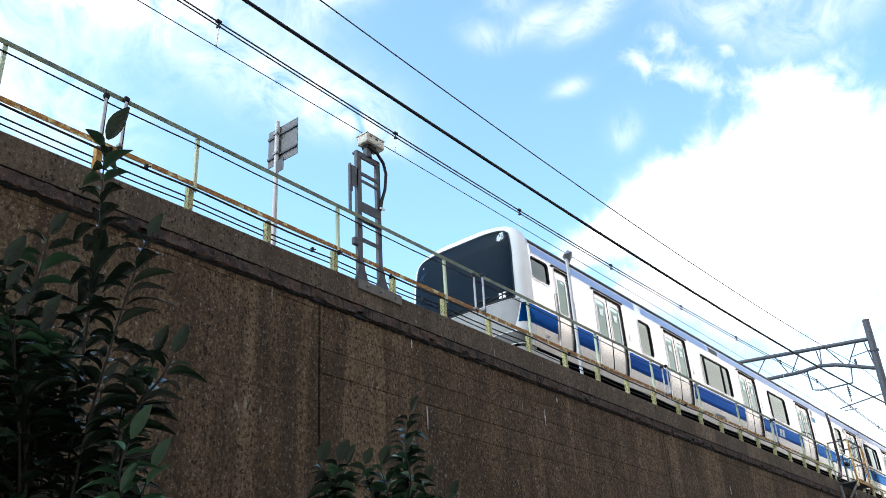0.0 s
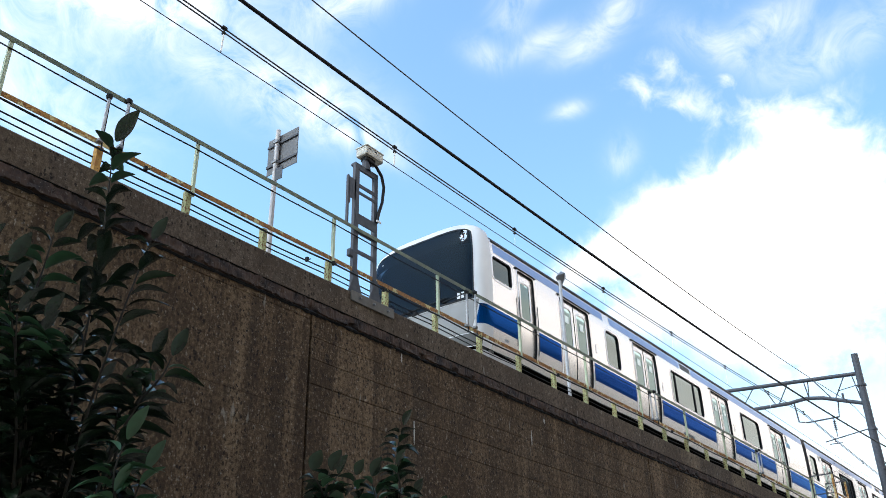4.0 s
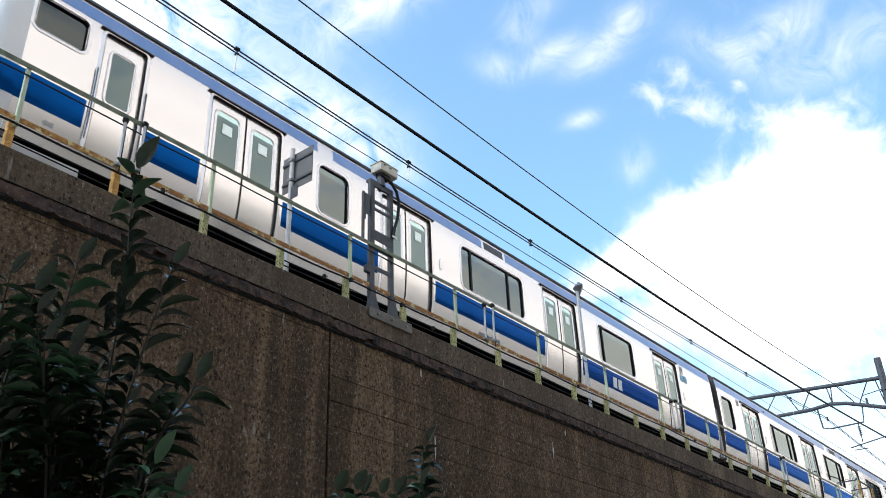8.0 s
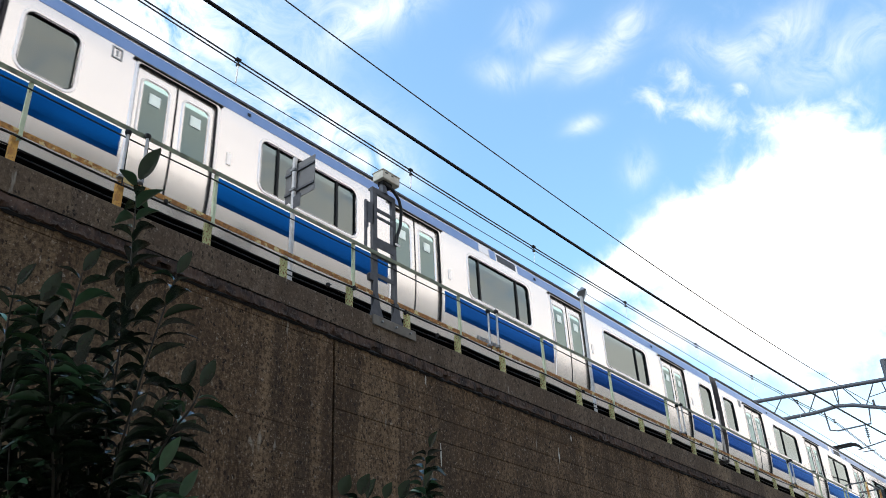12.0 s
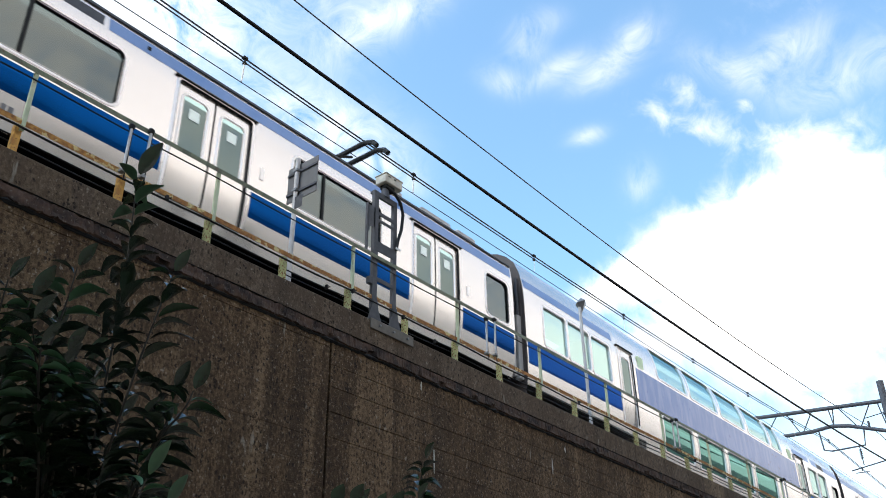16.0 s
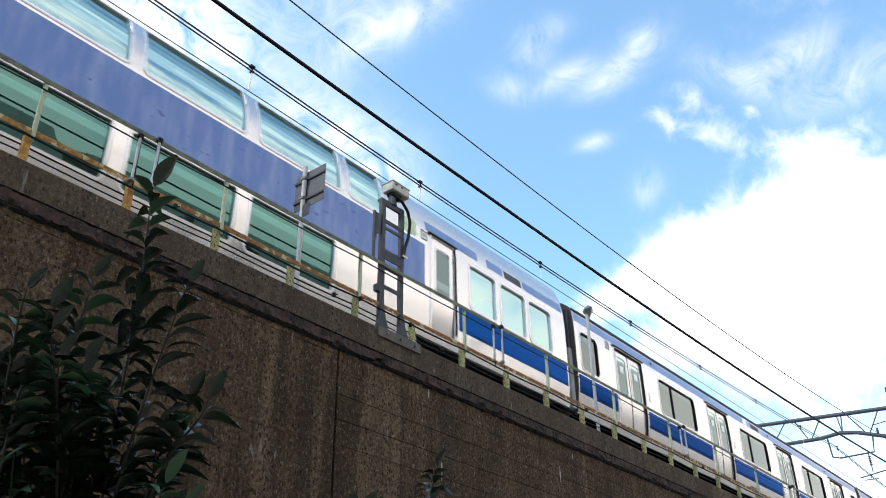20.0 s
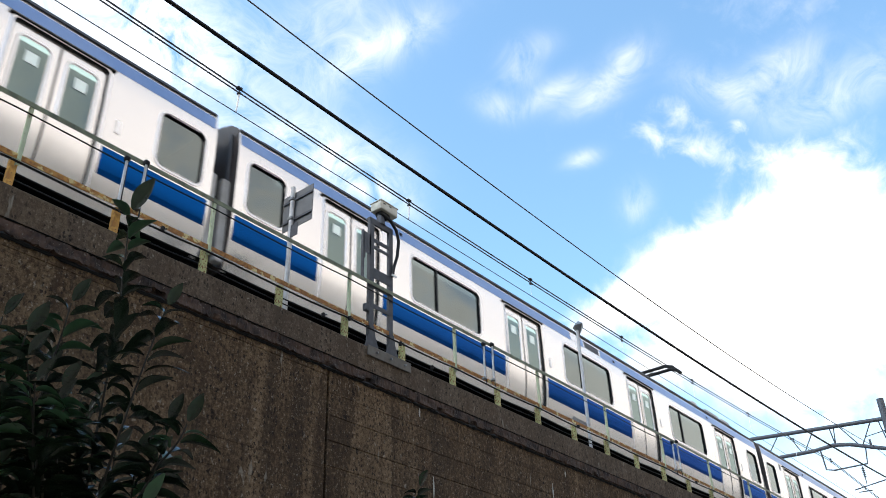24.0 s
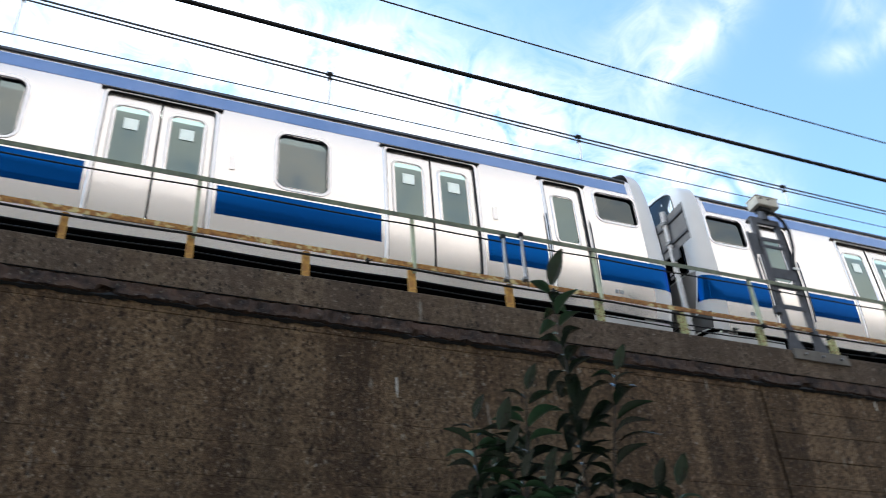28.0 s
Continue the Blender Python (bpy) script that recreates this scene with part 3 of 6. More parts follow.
def closing_walls():
    """Plain unseen walls added behind the viewer, to block sky and bounce light."""
    for name, x0, x1, y, h in (("wall_behind_1", -60, -14, -5.5, 15.8), ("wall_behind_2", -13, 9, -5.0, 16.2), ("wall_behind_3", 10.5, 34, -5.6, 15.7), ("wall_behind_4", 35, 80, -5.2, 16.4)):
        tagged(part(name, Geo().box(x0, x1, y - 8, y, 0, h, 0.05), M_PLASTER), "plain unseen wall added behind the viewer", "wall", kind="structure")


def retaining_wall():
    wall = thing("wall_retaining", "tall stained concrete retaining wall with board marks", "wall", kind="structure")
    rnd = random.Random(5)
    for i in range(-6, 12):
        x0, x1 = JOINT_X + i * PANEL + 0.017, JOINT_X + (i + 1) * PANEL - 0.017
        # boards of the old formwork, each a hair out of line
        z, loop = 0.0, [(7.36, 0.0)]
        while z < LEDGE_LOW - 0.05:
            h = min(rnd.uniform(0.24, 0.31), LEDGE_LOW - z)
            y, e = WALL_Y + rnd.uniform(-0.0025, 0.0025), rnd.choice((0.0006, 0.0014, 0.003, 0.0052))
            loop += [(y, z + e), (y, z + h - e), (WALL_Y + 0.012, z + h - e), (WALL_Y + 0.012, z + h + 0.0004)]
            z += h
        g = Geo().prism(loop + [(WALL_Y + 0.006, LEDGE_LOW), (7.36, LEDGE_LOW)], x0, x1, "x")
        part("wall_panel", g, M_WALL, wall)
        part("joint_filler", Geo().box(x1, x1 + 0.034, WALL_Y + 0.16, 7.3, 0, LEDGE_LOW), M_RUBBER, wall, "dark open joint")
        # broken, stained ledge; it and the coping run on over the joints
        x0, x1 = x0 - 0.017, x1 + 0.017
        led, n, rows = Geo(), 380, []
        for k in range(n + 1):
            x = x0 + (x1 - x0) * k / n
            w = [0.012 * noise.noise((x * 2.3, j * 2.3, 4.0)) + 0.02 * noise.noise((x * 9, j * 5.0, 1.0)) + 0.02 * noise.noise((x * 27, j * 3.0, 7.0)) for j in range(5)]
            chip = max(0.0, noise.noise((x * 4.3, 9.0, 2.0)) - 0.15) * 0.16
            prof4 = [(WALL_Y + 0.012, LEDGE_LOW - 0.004), (WALL_Y - 0.042 + w[0] + chip, LEDGE_LOW + 0.016 + w[1] + chip), (WALL_Y - 0.026 + w[2], LEDGE_LOW + 0.075 + w[4]), (WALL_Y - 0.018 + w[3], LEDGE_TOP - 0.022 + w[4] * 0.6), (WALL_Y + 0.02, LEDGE_TOP - 0.012)]
            rows.append([(x, y, zz) for y, zz in prof4])
        for k in range(n):
            for j in range(4):
                led.add([rows[k][j], rows[k + 1][j], rows[k + 1][j + 1], rows[k][j + 1]], [(0, 1, 2, 3)])
        led.box(x0, x1, WALL_Y + 0.035, 7.36, LEDGE_LOW, LEDGE_TOP)
        part("ledge", led, M_LEDGE, wall, "rough rust-brown stained ledge")
        m = 220
        # black ragged tube: the crack, and the ledge's shadow drawn as a solid line
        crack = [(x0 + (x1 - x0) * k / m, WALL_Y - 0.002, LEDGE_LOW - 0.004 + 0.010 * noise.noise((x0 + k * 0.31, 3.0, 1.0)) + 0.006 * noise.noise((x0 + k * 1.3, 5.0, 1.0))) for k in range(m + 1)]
        part("crack", Geo().tube(crack, [max(0.005, 0.022 + 0.030 * noise.noise((x0 + k * 0.43, 8.0, 3.0))) for k in range(m + 1)], 5), M_RUBBER, wall, "dark ragged cracked edge and shadow under the ledge")
        # thin black tube drawn in place of the shadow below the coping
        seam = [(x0 + (x1 - x0) * k / m, WALL_Y - 0.012, LEDGE_TOP - 0.006 + 0.004 * noise.noise((x0 + k * 0.5, 1.0, 6.0))) for k in range(m + 1)]
        part("seam", Geo().tube(seam, [max(0.002, 0.006 + 0.012 * noise.noise((x0 + k * 0.37, 2.0, 9.0))) for k in range(m + 1)], 5), M_RUBBER, wall, "dark shadow line under the coping")
        c = 0.02
        yf, yb, t, b = WALL_Y - 0.02, 7.36, WALL_TOP, LEDGE_TOP - 0.002
        part("coping", Geo().prism([(yf, b), (yf, t - c), (yf + c, t), (yb - c, t), (yb, t - c), (yb, b)], x0, x1, "x"), M_COPING, wall, "smooth dark concrete coping")
    return wall


def wall_marks():
    """White lime drips on the wall face."""
    rnd = random.Random(9)
    for x, z, h in ((11.39, 5.15, 0.24), (8.55, 4.62, 0.3), (3.75, 5.93, 0.09), (2.45, 5.1, 0.2), (0.6, 6.02, 0.06), (2.3, 5.98, 0.09), (18.4, 4.9, 0.2), (11.8, 5.5, 0.1), (4.1, 5.96, 0.08), (8.3, 5.55, 0.12)):
        n, left, right = 7, [], []
        for k in range(n):
            w = 0.012 * math.sin(math.pi * (k + 0.6) / n) + rnd.uniform(-0.004, 0.004)
            zz = z + h / 2 - h * k / (n - 1)
            left.append((x - w + rnd.uniform(-0.004, 0.004), zz)), right.append((x + w, zz))
        y = WALL_Y - 0.012
        g = Geo().prism(left + right[::-1], y, y + 0.006, "y")
        tagged(part("lime_drip", g, M_STAIN_WHITE), "thin white lime drip on the concrete wall", "stain", "lime drips", "structure")


# ---- fence on the wall ----
POST_S, POST_X0, FENCE_Y = 1.0775, 4.843, 7.02
MID_Z, TOP_Z = 6.50, 7.09


def fence():
    f = thing("handrail_fence", "old pale green steel handrail, rusted along the wall top", "fence")
    # a short stub of angle steel under the middle rail
    a, t = 0.065, 0.008
    stub = [(-a / 2, -a / 2), (a / 2, -a / 2), (a / 2, -a / 2 + t), (-a / 2 + t, -a / 2 + t), (-a / 2 + t, a / 2), (-a / 2, a / 2)]
    meshes = {}
    for key, mat in (("stub", M_FENCE_OLD), ("rust", M_RUST_POST)):
        meshes[key] = Geo().prism(stub, WALL_TOP - 0.06, MID_Z - 0.03, "z").box(-0.055, 0.055, -0.055, 0.055, WALL_TOP - 0.004, WALL_TOP + 0.012).mesh("post", mat)
    b = 0.036
    up = [(-b / 2, -b / 2), (b / 2, -b / 2), (b / 2, -b / 2 + 0.006), (-b / 2 + 0.006, -b / 2 + 0.006), (-b / 2 + 0.006, b / 2), (-b / 2, b / 2)]
    meshes["up"] = Geo().prism(up, MID_Z - 0.1, TOP_Z - 0.01, "z").mesh("upright", M_FENCE)
    for k in range(-26, 46):
        x = POST_X0 + k * POST_S
        if 26.7 < x < 28.0:
            continue
        rusty = k in (-1, -2, -3, -4, -5, -8, -9)
        lean = (k * 37 % 7 - 3) * 0.15
        part("post", meshes["rust" if rusty else "stub"], None, f, m=pose(x, FENCE_Y, 0, 0, 0, lean * 3))
        if k % 2 == 0:
            part("upright", meshes["up"], None, f, m=pose(x + 0.02, FENCE_Y - 0.045, 0, 0, 0, 0))
    # rails in lengths
    for i in range(-5, 9):
        x0 = POST_X0 + i * 6 * POST_S - 0.5
        x1 = x0 + 6 * POST_S - 0.006
        if 23 < x0 < 29:
            x1 = min(x1, 26.6) if x0 < 26 else x1
        mid = Geo()
        mid.prism([(FENCE_Y - 0.05, MID_Z - 0.03), (FENCE_Y - 0.043, MID_Z - 0.03), (FENCE_Y - 0.043, MID_Z + 0.02), (FENCE_Y + 0.01, MID_Z + 0.02), (FENCE_Y + 0.01, MID_Z + 0.027), (FENCE_Y - 0.05, MID_Z + 0.027)], x0, x1, "x")
        part("middle_rail", mid, M_RUST_BARE if i < 0 else M_RUST if i < 3 else M_FENCE_OLD, f, "flaking rusty angle-steel rail" if i < 3 else "pale green angle-steel rail")
        top = Geo()
        top.prism([(FENCE_Y - 0.075, TOP_Z - 0.028), (FENCE_Y - 0.068, TOP_Z - 0.028), (FENCE_Y - 0.068, TOP_Z + 0.018), (FENCE_Y - 0.01, TOP_Z + 0.018), (FENCE_Y - 0.01, TOP_Z + 0.025), (FENCE_Y - 0.075, TOP_Z + 0.025)], x0, x1, "x")
        part("top_rail", top, M_TOPRAIL, f, "mossy dark green top rail")
    return f


def line_of(x0, x1, y, z, sag, span, start, n=8, wave=0.0, seed=0):
    """Points of a hanging cable: it sags between its ties."""
    pts, x = [], x0
    while x < x1:
        u = ((x - start) / span) % 1.0
        pts.append((x, y + 0.01 * noise.noise((x * 0.4, seed, 2.0)), z - sag * 4 * u * (1 - u) + wave * noise.noise((x * 0.7, seed * 3.1, 0.0))))
        x += span / n
    return pts


def cables():
    rows = ((FENCE_Y - 0.07, 6.985, 0.0085, 0.014, 0.004), (FENCE_Y - 0.03, 7.135, 0.009, 0.010, 0.0), (FENCE_Y - 0.075, 6.43, 0.012, 0.022, 0.010), (FENCE_Y + 0.03, 6.375, 0.009, 0.018, 0.010), (FENCE_Y + 0.05, 6.32, 0.008, 0.02, 0.006), (FENCE_Y + 0.10, 6.255, 0.008, 0.02, 0.006))
    for i, (y, z, r, sag, wave) in enumerate(rows):
        g = Geo().tube(line_of(-20, 60, y, z, sag, POST_S * 2, POST_X0, 6, wave, i), r, 6)
        tagged(part("cable", g, M_CABLE, smooth=True), "thin black cable tied along the handrail", "cable", "fence cables")
    # dark clips on the middle rail and lower cables
    for x, z in ((7.0, 6.42), (7.95, 6.40), (6.55, 6.30), (8.6, 6.27), (12.4, 6.42), (2.2, 6.43), (4.25, 6.43), (16.9, 6.42)):
        g = Geo().box(-0.016, 0.016, -0.02, 0.02, -0.026, 0.03, 0.005).tube([(0.01, 0, 0), (0.045, -0.015, 0.02)], 0.007, 6)
        tagged(part("cable_clip", g, M_RUBBER, m=pose(x, FENCE_Y - 0.085, z)), "small black clip holding cables under the rail", "clip", "cable clips")


def guard_tubes():
    """Pairs of pale tubes with black caps that lead cables up to the top rail."""
    for x in (3.71, 9.80, 16.0, 22.0):
        t = thing("guard_tubes", "pair of pale cable tubes with black end caps", "cable tubes", "cable tube pairs", pose(x, FENCE_Y - 0.1, 0))
        for dx, z0, z1 in ((0.0, MID_Z - 0.02, TOP_Z - 0.09), (0.22, MID_Z + 0.02, TOP_Z - 0.02)):
            part("tube", Geo().tube([(dx, 0, z0), (dx + 0.01, 0, z1)], 0.015, 10), M_WHITE_PIPE, t, smooth=True)
            part("end_cap", Geo().tube([(dx + 0.01, 0, z1 - 0.01), (dx + 0.01, 0, z1 + 0.02), (dx + 0.012, 0.02, z1 + 0.05)], [0.028, 0.036, 0.024], 10), M_RUBBER, t, smooth=True)
            part("lead", Geo().tube([(dx + 0.024, 0.0, z0 - 0.1), (dx + 0.024, 0.0, z1 - 0.02)], 0.008, 6), M_CABLE, t, "thin black lead")
            part("bracket", Geo().box(dx - 0.026, dx + 0.026, -0.02, 0.04, z0 - 0.015, z0 + 0.02, 0.005), M_GALV, t)


def sign_post():
    t = thing("sign_post", "back of a grey track sign on a thin white pole", "sign", m=pose(6.26, 7.30, 0))
    part("pole", Geo().tube([(0, 0, 6.05), (0.01, 0, 8.17)], 0.031, 12), M_POLE_WHITE, t, "white painted pole", smooth=True)
    b = part("board", Geo().box(0.04, 0.05, -0.345, 0.2, 7.56, 8.1, 0.003), M_SIGN, t, "bare metal sign back")
    for z in (7.68, 7.98):
        part("stiffener", Geo().box(0.022, 0.039, -0.345, 0.2, z - 0.018, z + 0.018, 0.004), M_GALV_DARK, b)
        part("clamp", Geo().box(-0.032, 0.03, -0.04, 0.04, z - 0.02, z + 0.02, 0.006), M_GALV, t)
    part("small_plate", Geo().box(-0.02, -0.012, -0.16, -0.03, 7.38, 7.56, 0.002), M_GALV_DARK, t)
    part("pole_foot", Geo().box(-0.06, 0.06, -0.06, 0.06, 6.12, 6.17, 0.008), M_GALV, t)


def signal_mast():
    t = thing("equipment_mast", "ladder-like grey steel mast with an ivory box on top", "equipment mast", m=pose(7.4, 7.0, 0))
    # two channel legs, splayed gussets at the foot, rungs between
    for x, w in ((0.02, 0.044), (0.40, 0.036)):
        c = [(x - w, -0.035), (x + w, -0.035), (x + w, -0.027), (x - w + 0.008, -0.027), (x - w + 0.008, 0.012), (x - w, 0.012)]
        part("leg", Geo().prism(c, 6.2, 8.12, "z"), M_GALV_DARK, t)
        part("gusset", Geo().prism([(x - 0.13, 6.16), (x + 0.13, 6.16), (x + 0.06, 6.34), (x + 0.035, 6.48), (x - 0.035, 6.48), (x - 0.06, 6.34)], -0.055, -0.043, "y"), M_GALV_DARK, t)
    for z, h in ((8.075, 0.045), (7.78, 0.028), (7.67, 0.022), (7.27, 0.075), (7.07, 0.03), (6.78, 0.03)):
        part("rung", Geo().box(0.0, 0.42, -0.038, -0.022, z - h, z + h, 0.004), M_GALV_DARK, t)
    part("top_frame", Geo().box(-0.015, 0.435, -0.034, 0.06, 8.09, 8.125, 0.006), M_GALV_DARK, t)
    part("base_plate", Geo().box(-0.11, 0.70, -0.115, -0.095, 6.02, 6.155, 0.004), M_PLATE, t, "pale flat plate bolted to the coping")
    for x in (0.04, 0.30, 0.57):
        part("bolt", Geo().tube([(x, -0.11, 6.085), (x, -0.145, 6.085)], 0.015, 6), M_GALV, t)
    part("arm", Geo().box(-0.02, 0.46, -0.06, 0.06, 6.13, 6.19, 0.006), M_GALV_DARK, t)
    part("side_bracket", Geo().prism([(-0.15, 7.12), (-0.125, 7.12), (-0.125, 7.42), (-0.10, 7.45), (-0.10, 7.6), (-0.125, 7.62), (-0.125, 7.86), (-0.15, 7.86)], -0.03, 0.005, "y"), M_GALV_DARK, t)
    part("side_plate", Geo().box(-0.125, 0.0, -0.035, -0.028, 7.52, 7.84, 0.002), M_GALV_DARK, t)
    part("junction_box", Geo().box(-0.11, -0.03, -0.06, 0.0, 6.66, 6.76, 0.008), M_GALV_DARK, t)
    box = part("device_box", Geo().box(0.12, 0.47, -0.10, 0.10, 8.31, 8.445, 0.015), M_IVORY, t, "weathered ivory housing")
    part("lid", Geo().box(0.112, 0.478, -0.108, 0.108, 8.44, 8.458, 0.006), M_IVORY, box)
    part("vent", Geo().box(0.17, 0.21, -0.105, -0.099, 8.40, 8.415), M_RUBBER, box)
    part("vent", Geo().box(0.29, 0.33, -0.105, -0.099, 8.40, 8.415), M_RUBBER, box)
    part("lens_hood", Geo().prism([(-0.06, 8.335), (0.06, 8.335), (0.045, 8.42), (-0.045, 8.42)], 0.47, 0.5, "x"), M_IVORY, box)
    part("tilt_head", Geo().box(0.17, 0.36, -0.06, 0.06, 8.24, 8.32, 0.02), M_RUBBER, t)
    part("neck", Geo().tube([(0.22, 0, 8.1), (0.22, 0, 8.26)], [0.07, 0.05], 10), M_GALV_DARK, t)
    part("cable_loop", Geo().tube([(0.2, -0.05, 8.26), (0.34, -0.08, 8.2), (0.46, -0.08, 8.1), (0.52, -0.07, 7.95), (0.5, -0.06, 7.7), (0.43, -0.06, 7.5), (0.41, -0.05, 7.35)], 0.022, 8), M_CABLE, t, "thick black cable", smooth=True)
    part("cable_tag", Geo().box(0.37, 0.46, -0.085, -0.075, 7.34, 7.37), M_INSUL, t)


def lamp_pole():
    t = thing("reflector_pole", "thin grey pole with a small wedge-shaped head", "pole", m=pose(13.42, 7.30, 0))
    part("pole", Geo().tube([(0, 0, 6.0), (0, 0, 8.72)], 0.03, 12), M_WHITE_PIPE, t, "pale thin pole", smooth=True)
    tips = [(-0.10, 0.0, 8.72), (0.26, 0.0, 8.82), (0.04, -0.02, 8.86), (0.06, 0.0, 8.55), (-0.02, -0.14, 8.76), (0.06, 0.12, 8.76)]
    part("head", Geo().add(tips, [(0, 4, 2), (4, 1, 2), (1, 5, 2), (5, 0, 2), (4, 0, 3), (1, 4, 3), (5, 1, 3), (0, 5, 3)]), M_GALV, t, "faceted grey reflector head")
    part("base", Geo().box(-0.07, 0.07, -0.07, 0.07, 6.1, 6.17, 0.008), M_GALV, t)


def platform():
    """A small railed landing that juts out over the wall on two brackets."""
    t = thing("access_platform", "small rusty railed steel landing on brackets at the wall top", "platform", m=pose(26.66, 6.42, 0))
    part("deck", Geo().box(-0.03, 1.33, -0.02, 0.5, 6.04, 6.075, 0.008), M_GALV_DARK, t, "dark steel deck")
    part("deck_edge", Geo().box(-0.04, 1.34, -0.035, -0.022, 6.02, 6.13), M_RUST_BARE, t, "rusty toe board")
    part("front_rail", Geo().box(0, 1.3, -0.015, 0.02, 7.185, 7.215), M_GALV_DARK, t)
    part("front_rail", Geo().box(0, 1.3, -0.012, 0.016, 6.68, 6.705), M_RUST_BARE, t, "thin rusty rail")
    for x in (0.0, 1.3):
        part("post", Geo().prism([(x - 0.025, -0.025), (x + 0.025, -0.025), (x + 0.025, -0.018), (x - 0.018, -0.018), (x - 0.018, 0.025), (x - 0.025, 0.025)], 5.93, 7.2, "z"), M_RUST_BARE, t, "brown rusted angle post")
        part("post", Geo().box(x + 0.05, x + 0.085, 0.54, 0.575, 6.15, 7.24), M_FENCE, t, "pale green post")
        part("side_rail", Geo().box(x - 0.015, x + 0.015, 0.02, 0.56, 7.2, 7.23), M_GALV_DARK, t)
        part("side_rail", Geo().box(x - 0.012, x + 0.012, 0.02, 0.56, 6.68, 6.705), M_GALV_DARK, t)
        part("bracket", Geo().prism([(x - 0.03, 0.44), (x + 0.03, 0.44), (x + 0.03, 0.5), (x - 0.03, 0.5)], 5.3, 6.03, "z"), M_GALV, t, "grey-blue wall bracket")
        part("brace", Geo().tube([(x, 0.02, 6.0), (x, 0.46, 5.42)], 0.03, 6), M_GALV, t, "grey-blue diagonal brace")
    part("lamp_bracket", Geo().tube([(0.25, 0.3, 6.08), (0.25, 0.3, 6.85), (0.42, 0.25, 6.95)], 0.02, 6), M_GALV_DARK, t)
    for x in (0.28, 0.44):
        part("signal_lamp", Geo().tube([(x, 0.2, 6.62), (x, 0.32, 6.62)], 0.05, 10), M_RUBBER, t, "small black lamp")


def gantry():
    x, y0, y1 = 41.4, 7.87, 17.5
    t = thing("catenary_gantry", "grey tubular steel gantry carrying the overhead wires", "gantry", m=pose(x, 0, 0))
    part("mast", Geo().tube([(0, y0 + 0.05, 5.9), (0, y0, 15.4)], [0.2, 0.15], 16), M_GALV_DARK, t, smooth=True)
    part("mast", Geo().tube([(0, y1, 5.0), (0, y1, 15.4)], [0.2, 0.15], 16), M_GALV_DARK, t, smooth=True)
    zt, zb = 14.5, 13.1
    part("top_chord", Geo().tube([(0, y0, zt), (0, y1, zt + 0.75)], 0.09, 12), M_GALV_DARK, t, smooth=True)
    low = [(0, y0, zb), (0, 9.6, zb + 0.62), (0, 10.3, zb + 0.75), (0, 11.2, zb + 0.68), (0, y1, zb + 0.9)]
    part("bottom_chord", Geo().tube(low, 0.085, 12), M_GALV_DARK, t, smooth=True)
    for a, b in ((8.2, 8.0), (8.5, 9.1), (9.9, 9.2), (10.1, 10.2), (10.3, 10.2), (11.0, 11.6), (12.2, 11.7), (12.6, 13.4), (14.2, 13.6), (14.6, 15.4)):
        za, zl = zt + 0.078 * (a - y0), np.interp(b, [p[1] for p in low], [p[2] for p in low])
        part("lattice_bar", Geo().tube([(0, a, za), (0, b, float(zl))], 0.025, 6), M_GALV_DARK, t)
    # drop bracket, insulators and registration arm over the track
    part("drop_bracket", Geo().tube([(0, 10.9, 13.7), (0, 10.85, 12.85), (0, 10.5, 12.75), (0, 9.1, 12.75), (0, 9.0, 13.45)], 0.035, 8), M_GALV_DARK, t)
    ins = Geo()
    for k in range(5):
        ins.tube([(0, 9.35, 12.62 - k * 0.09), (0, 9.35, 12.57 - k * 0.09)], [0.03, 0.075], 10)
    part("insulator", ins.tube([(0, 9.35, 12.75), (0, 9.35, 11.9)], 0.02, 6), M_GALV_DARK, t)
    part("pull_arm", Geo().tube([(0, 8.0, 12.0), (0, 9.9, 11.75)], 0.025, 6), M_GALV_DARK, t)
    part("pull_arm", Geo().tube([(0, 9.2, 11.6), (0, 9.75, 11.62)], 0.02, 6), M_GALV_DARK, t)
    part("side_insulator", Geo().tube([(0, 8.0, 14.0), (0, 8.9, 13.9)], 0.018, 6).tube([(0, 8.75, 13.75), (0, 8.75, 13.35)], 0.05, 8), M_GALV_DARK, t)
    for z in (13.9, 11.9, 10.2):
        part("band", Geo().tube([(0, y0, z), (0, y0, z + 0.08)], 0.2, 14), M_GALV_DARK, t)
    part("feeder_bracket", Geo().tube([(0, y0, 10.45), (0, 6.72, 10.45)], 0.035, 8), M_GALV_DARK, t)
    part("step_bracket", Geo().box(-0.03, 0.03, y0 - 0.55, y0, 9.95, 10.03), M_GALV_DARK, t)


SPAN, LOW_X, MESS_Z, CONTACT_Z = 47.8, 15.5, 12.03, 11.57


def messenger_z(x):
    d = (x - LOW_X + SPAN / 2) % SPAN - SPAN / 2
    return MESS_Z + 0.00122 * d * d


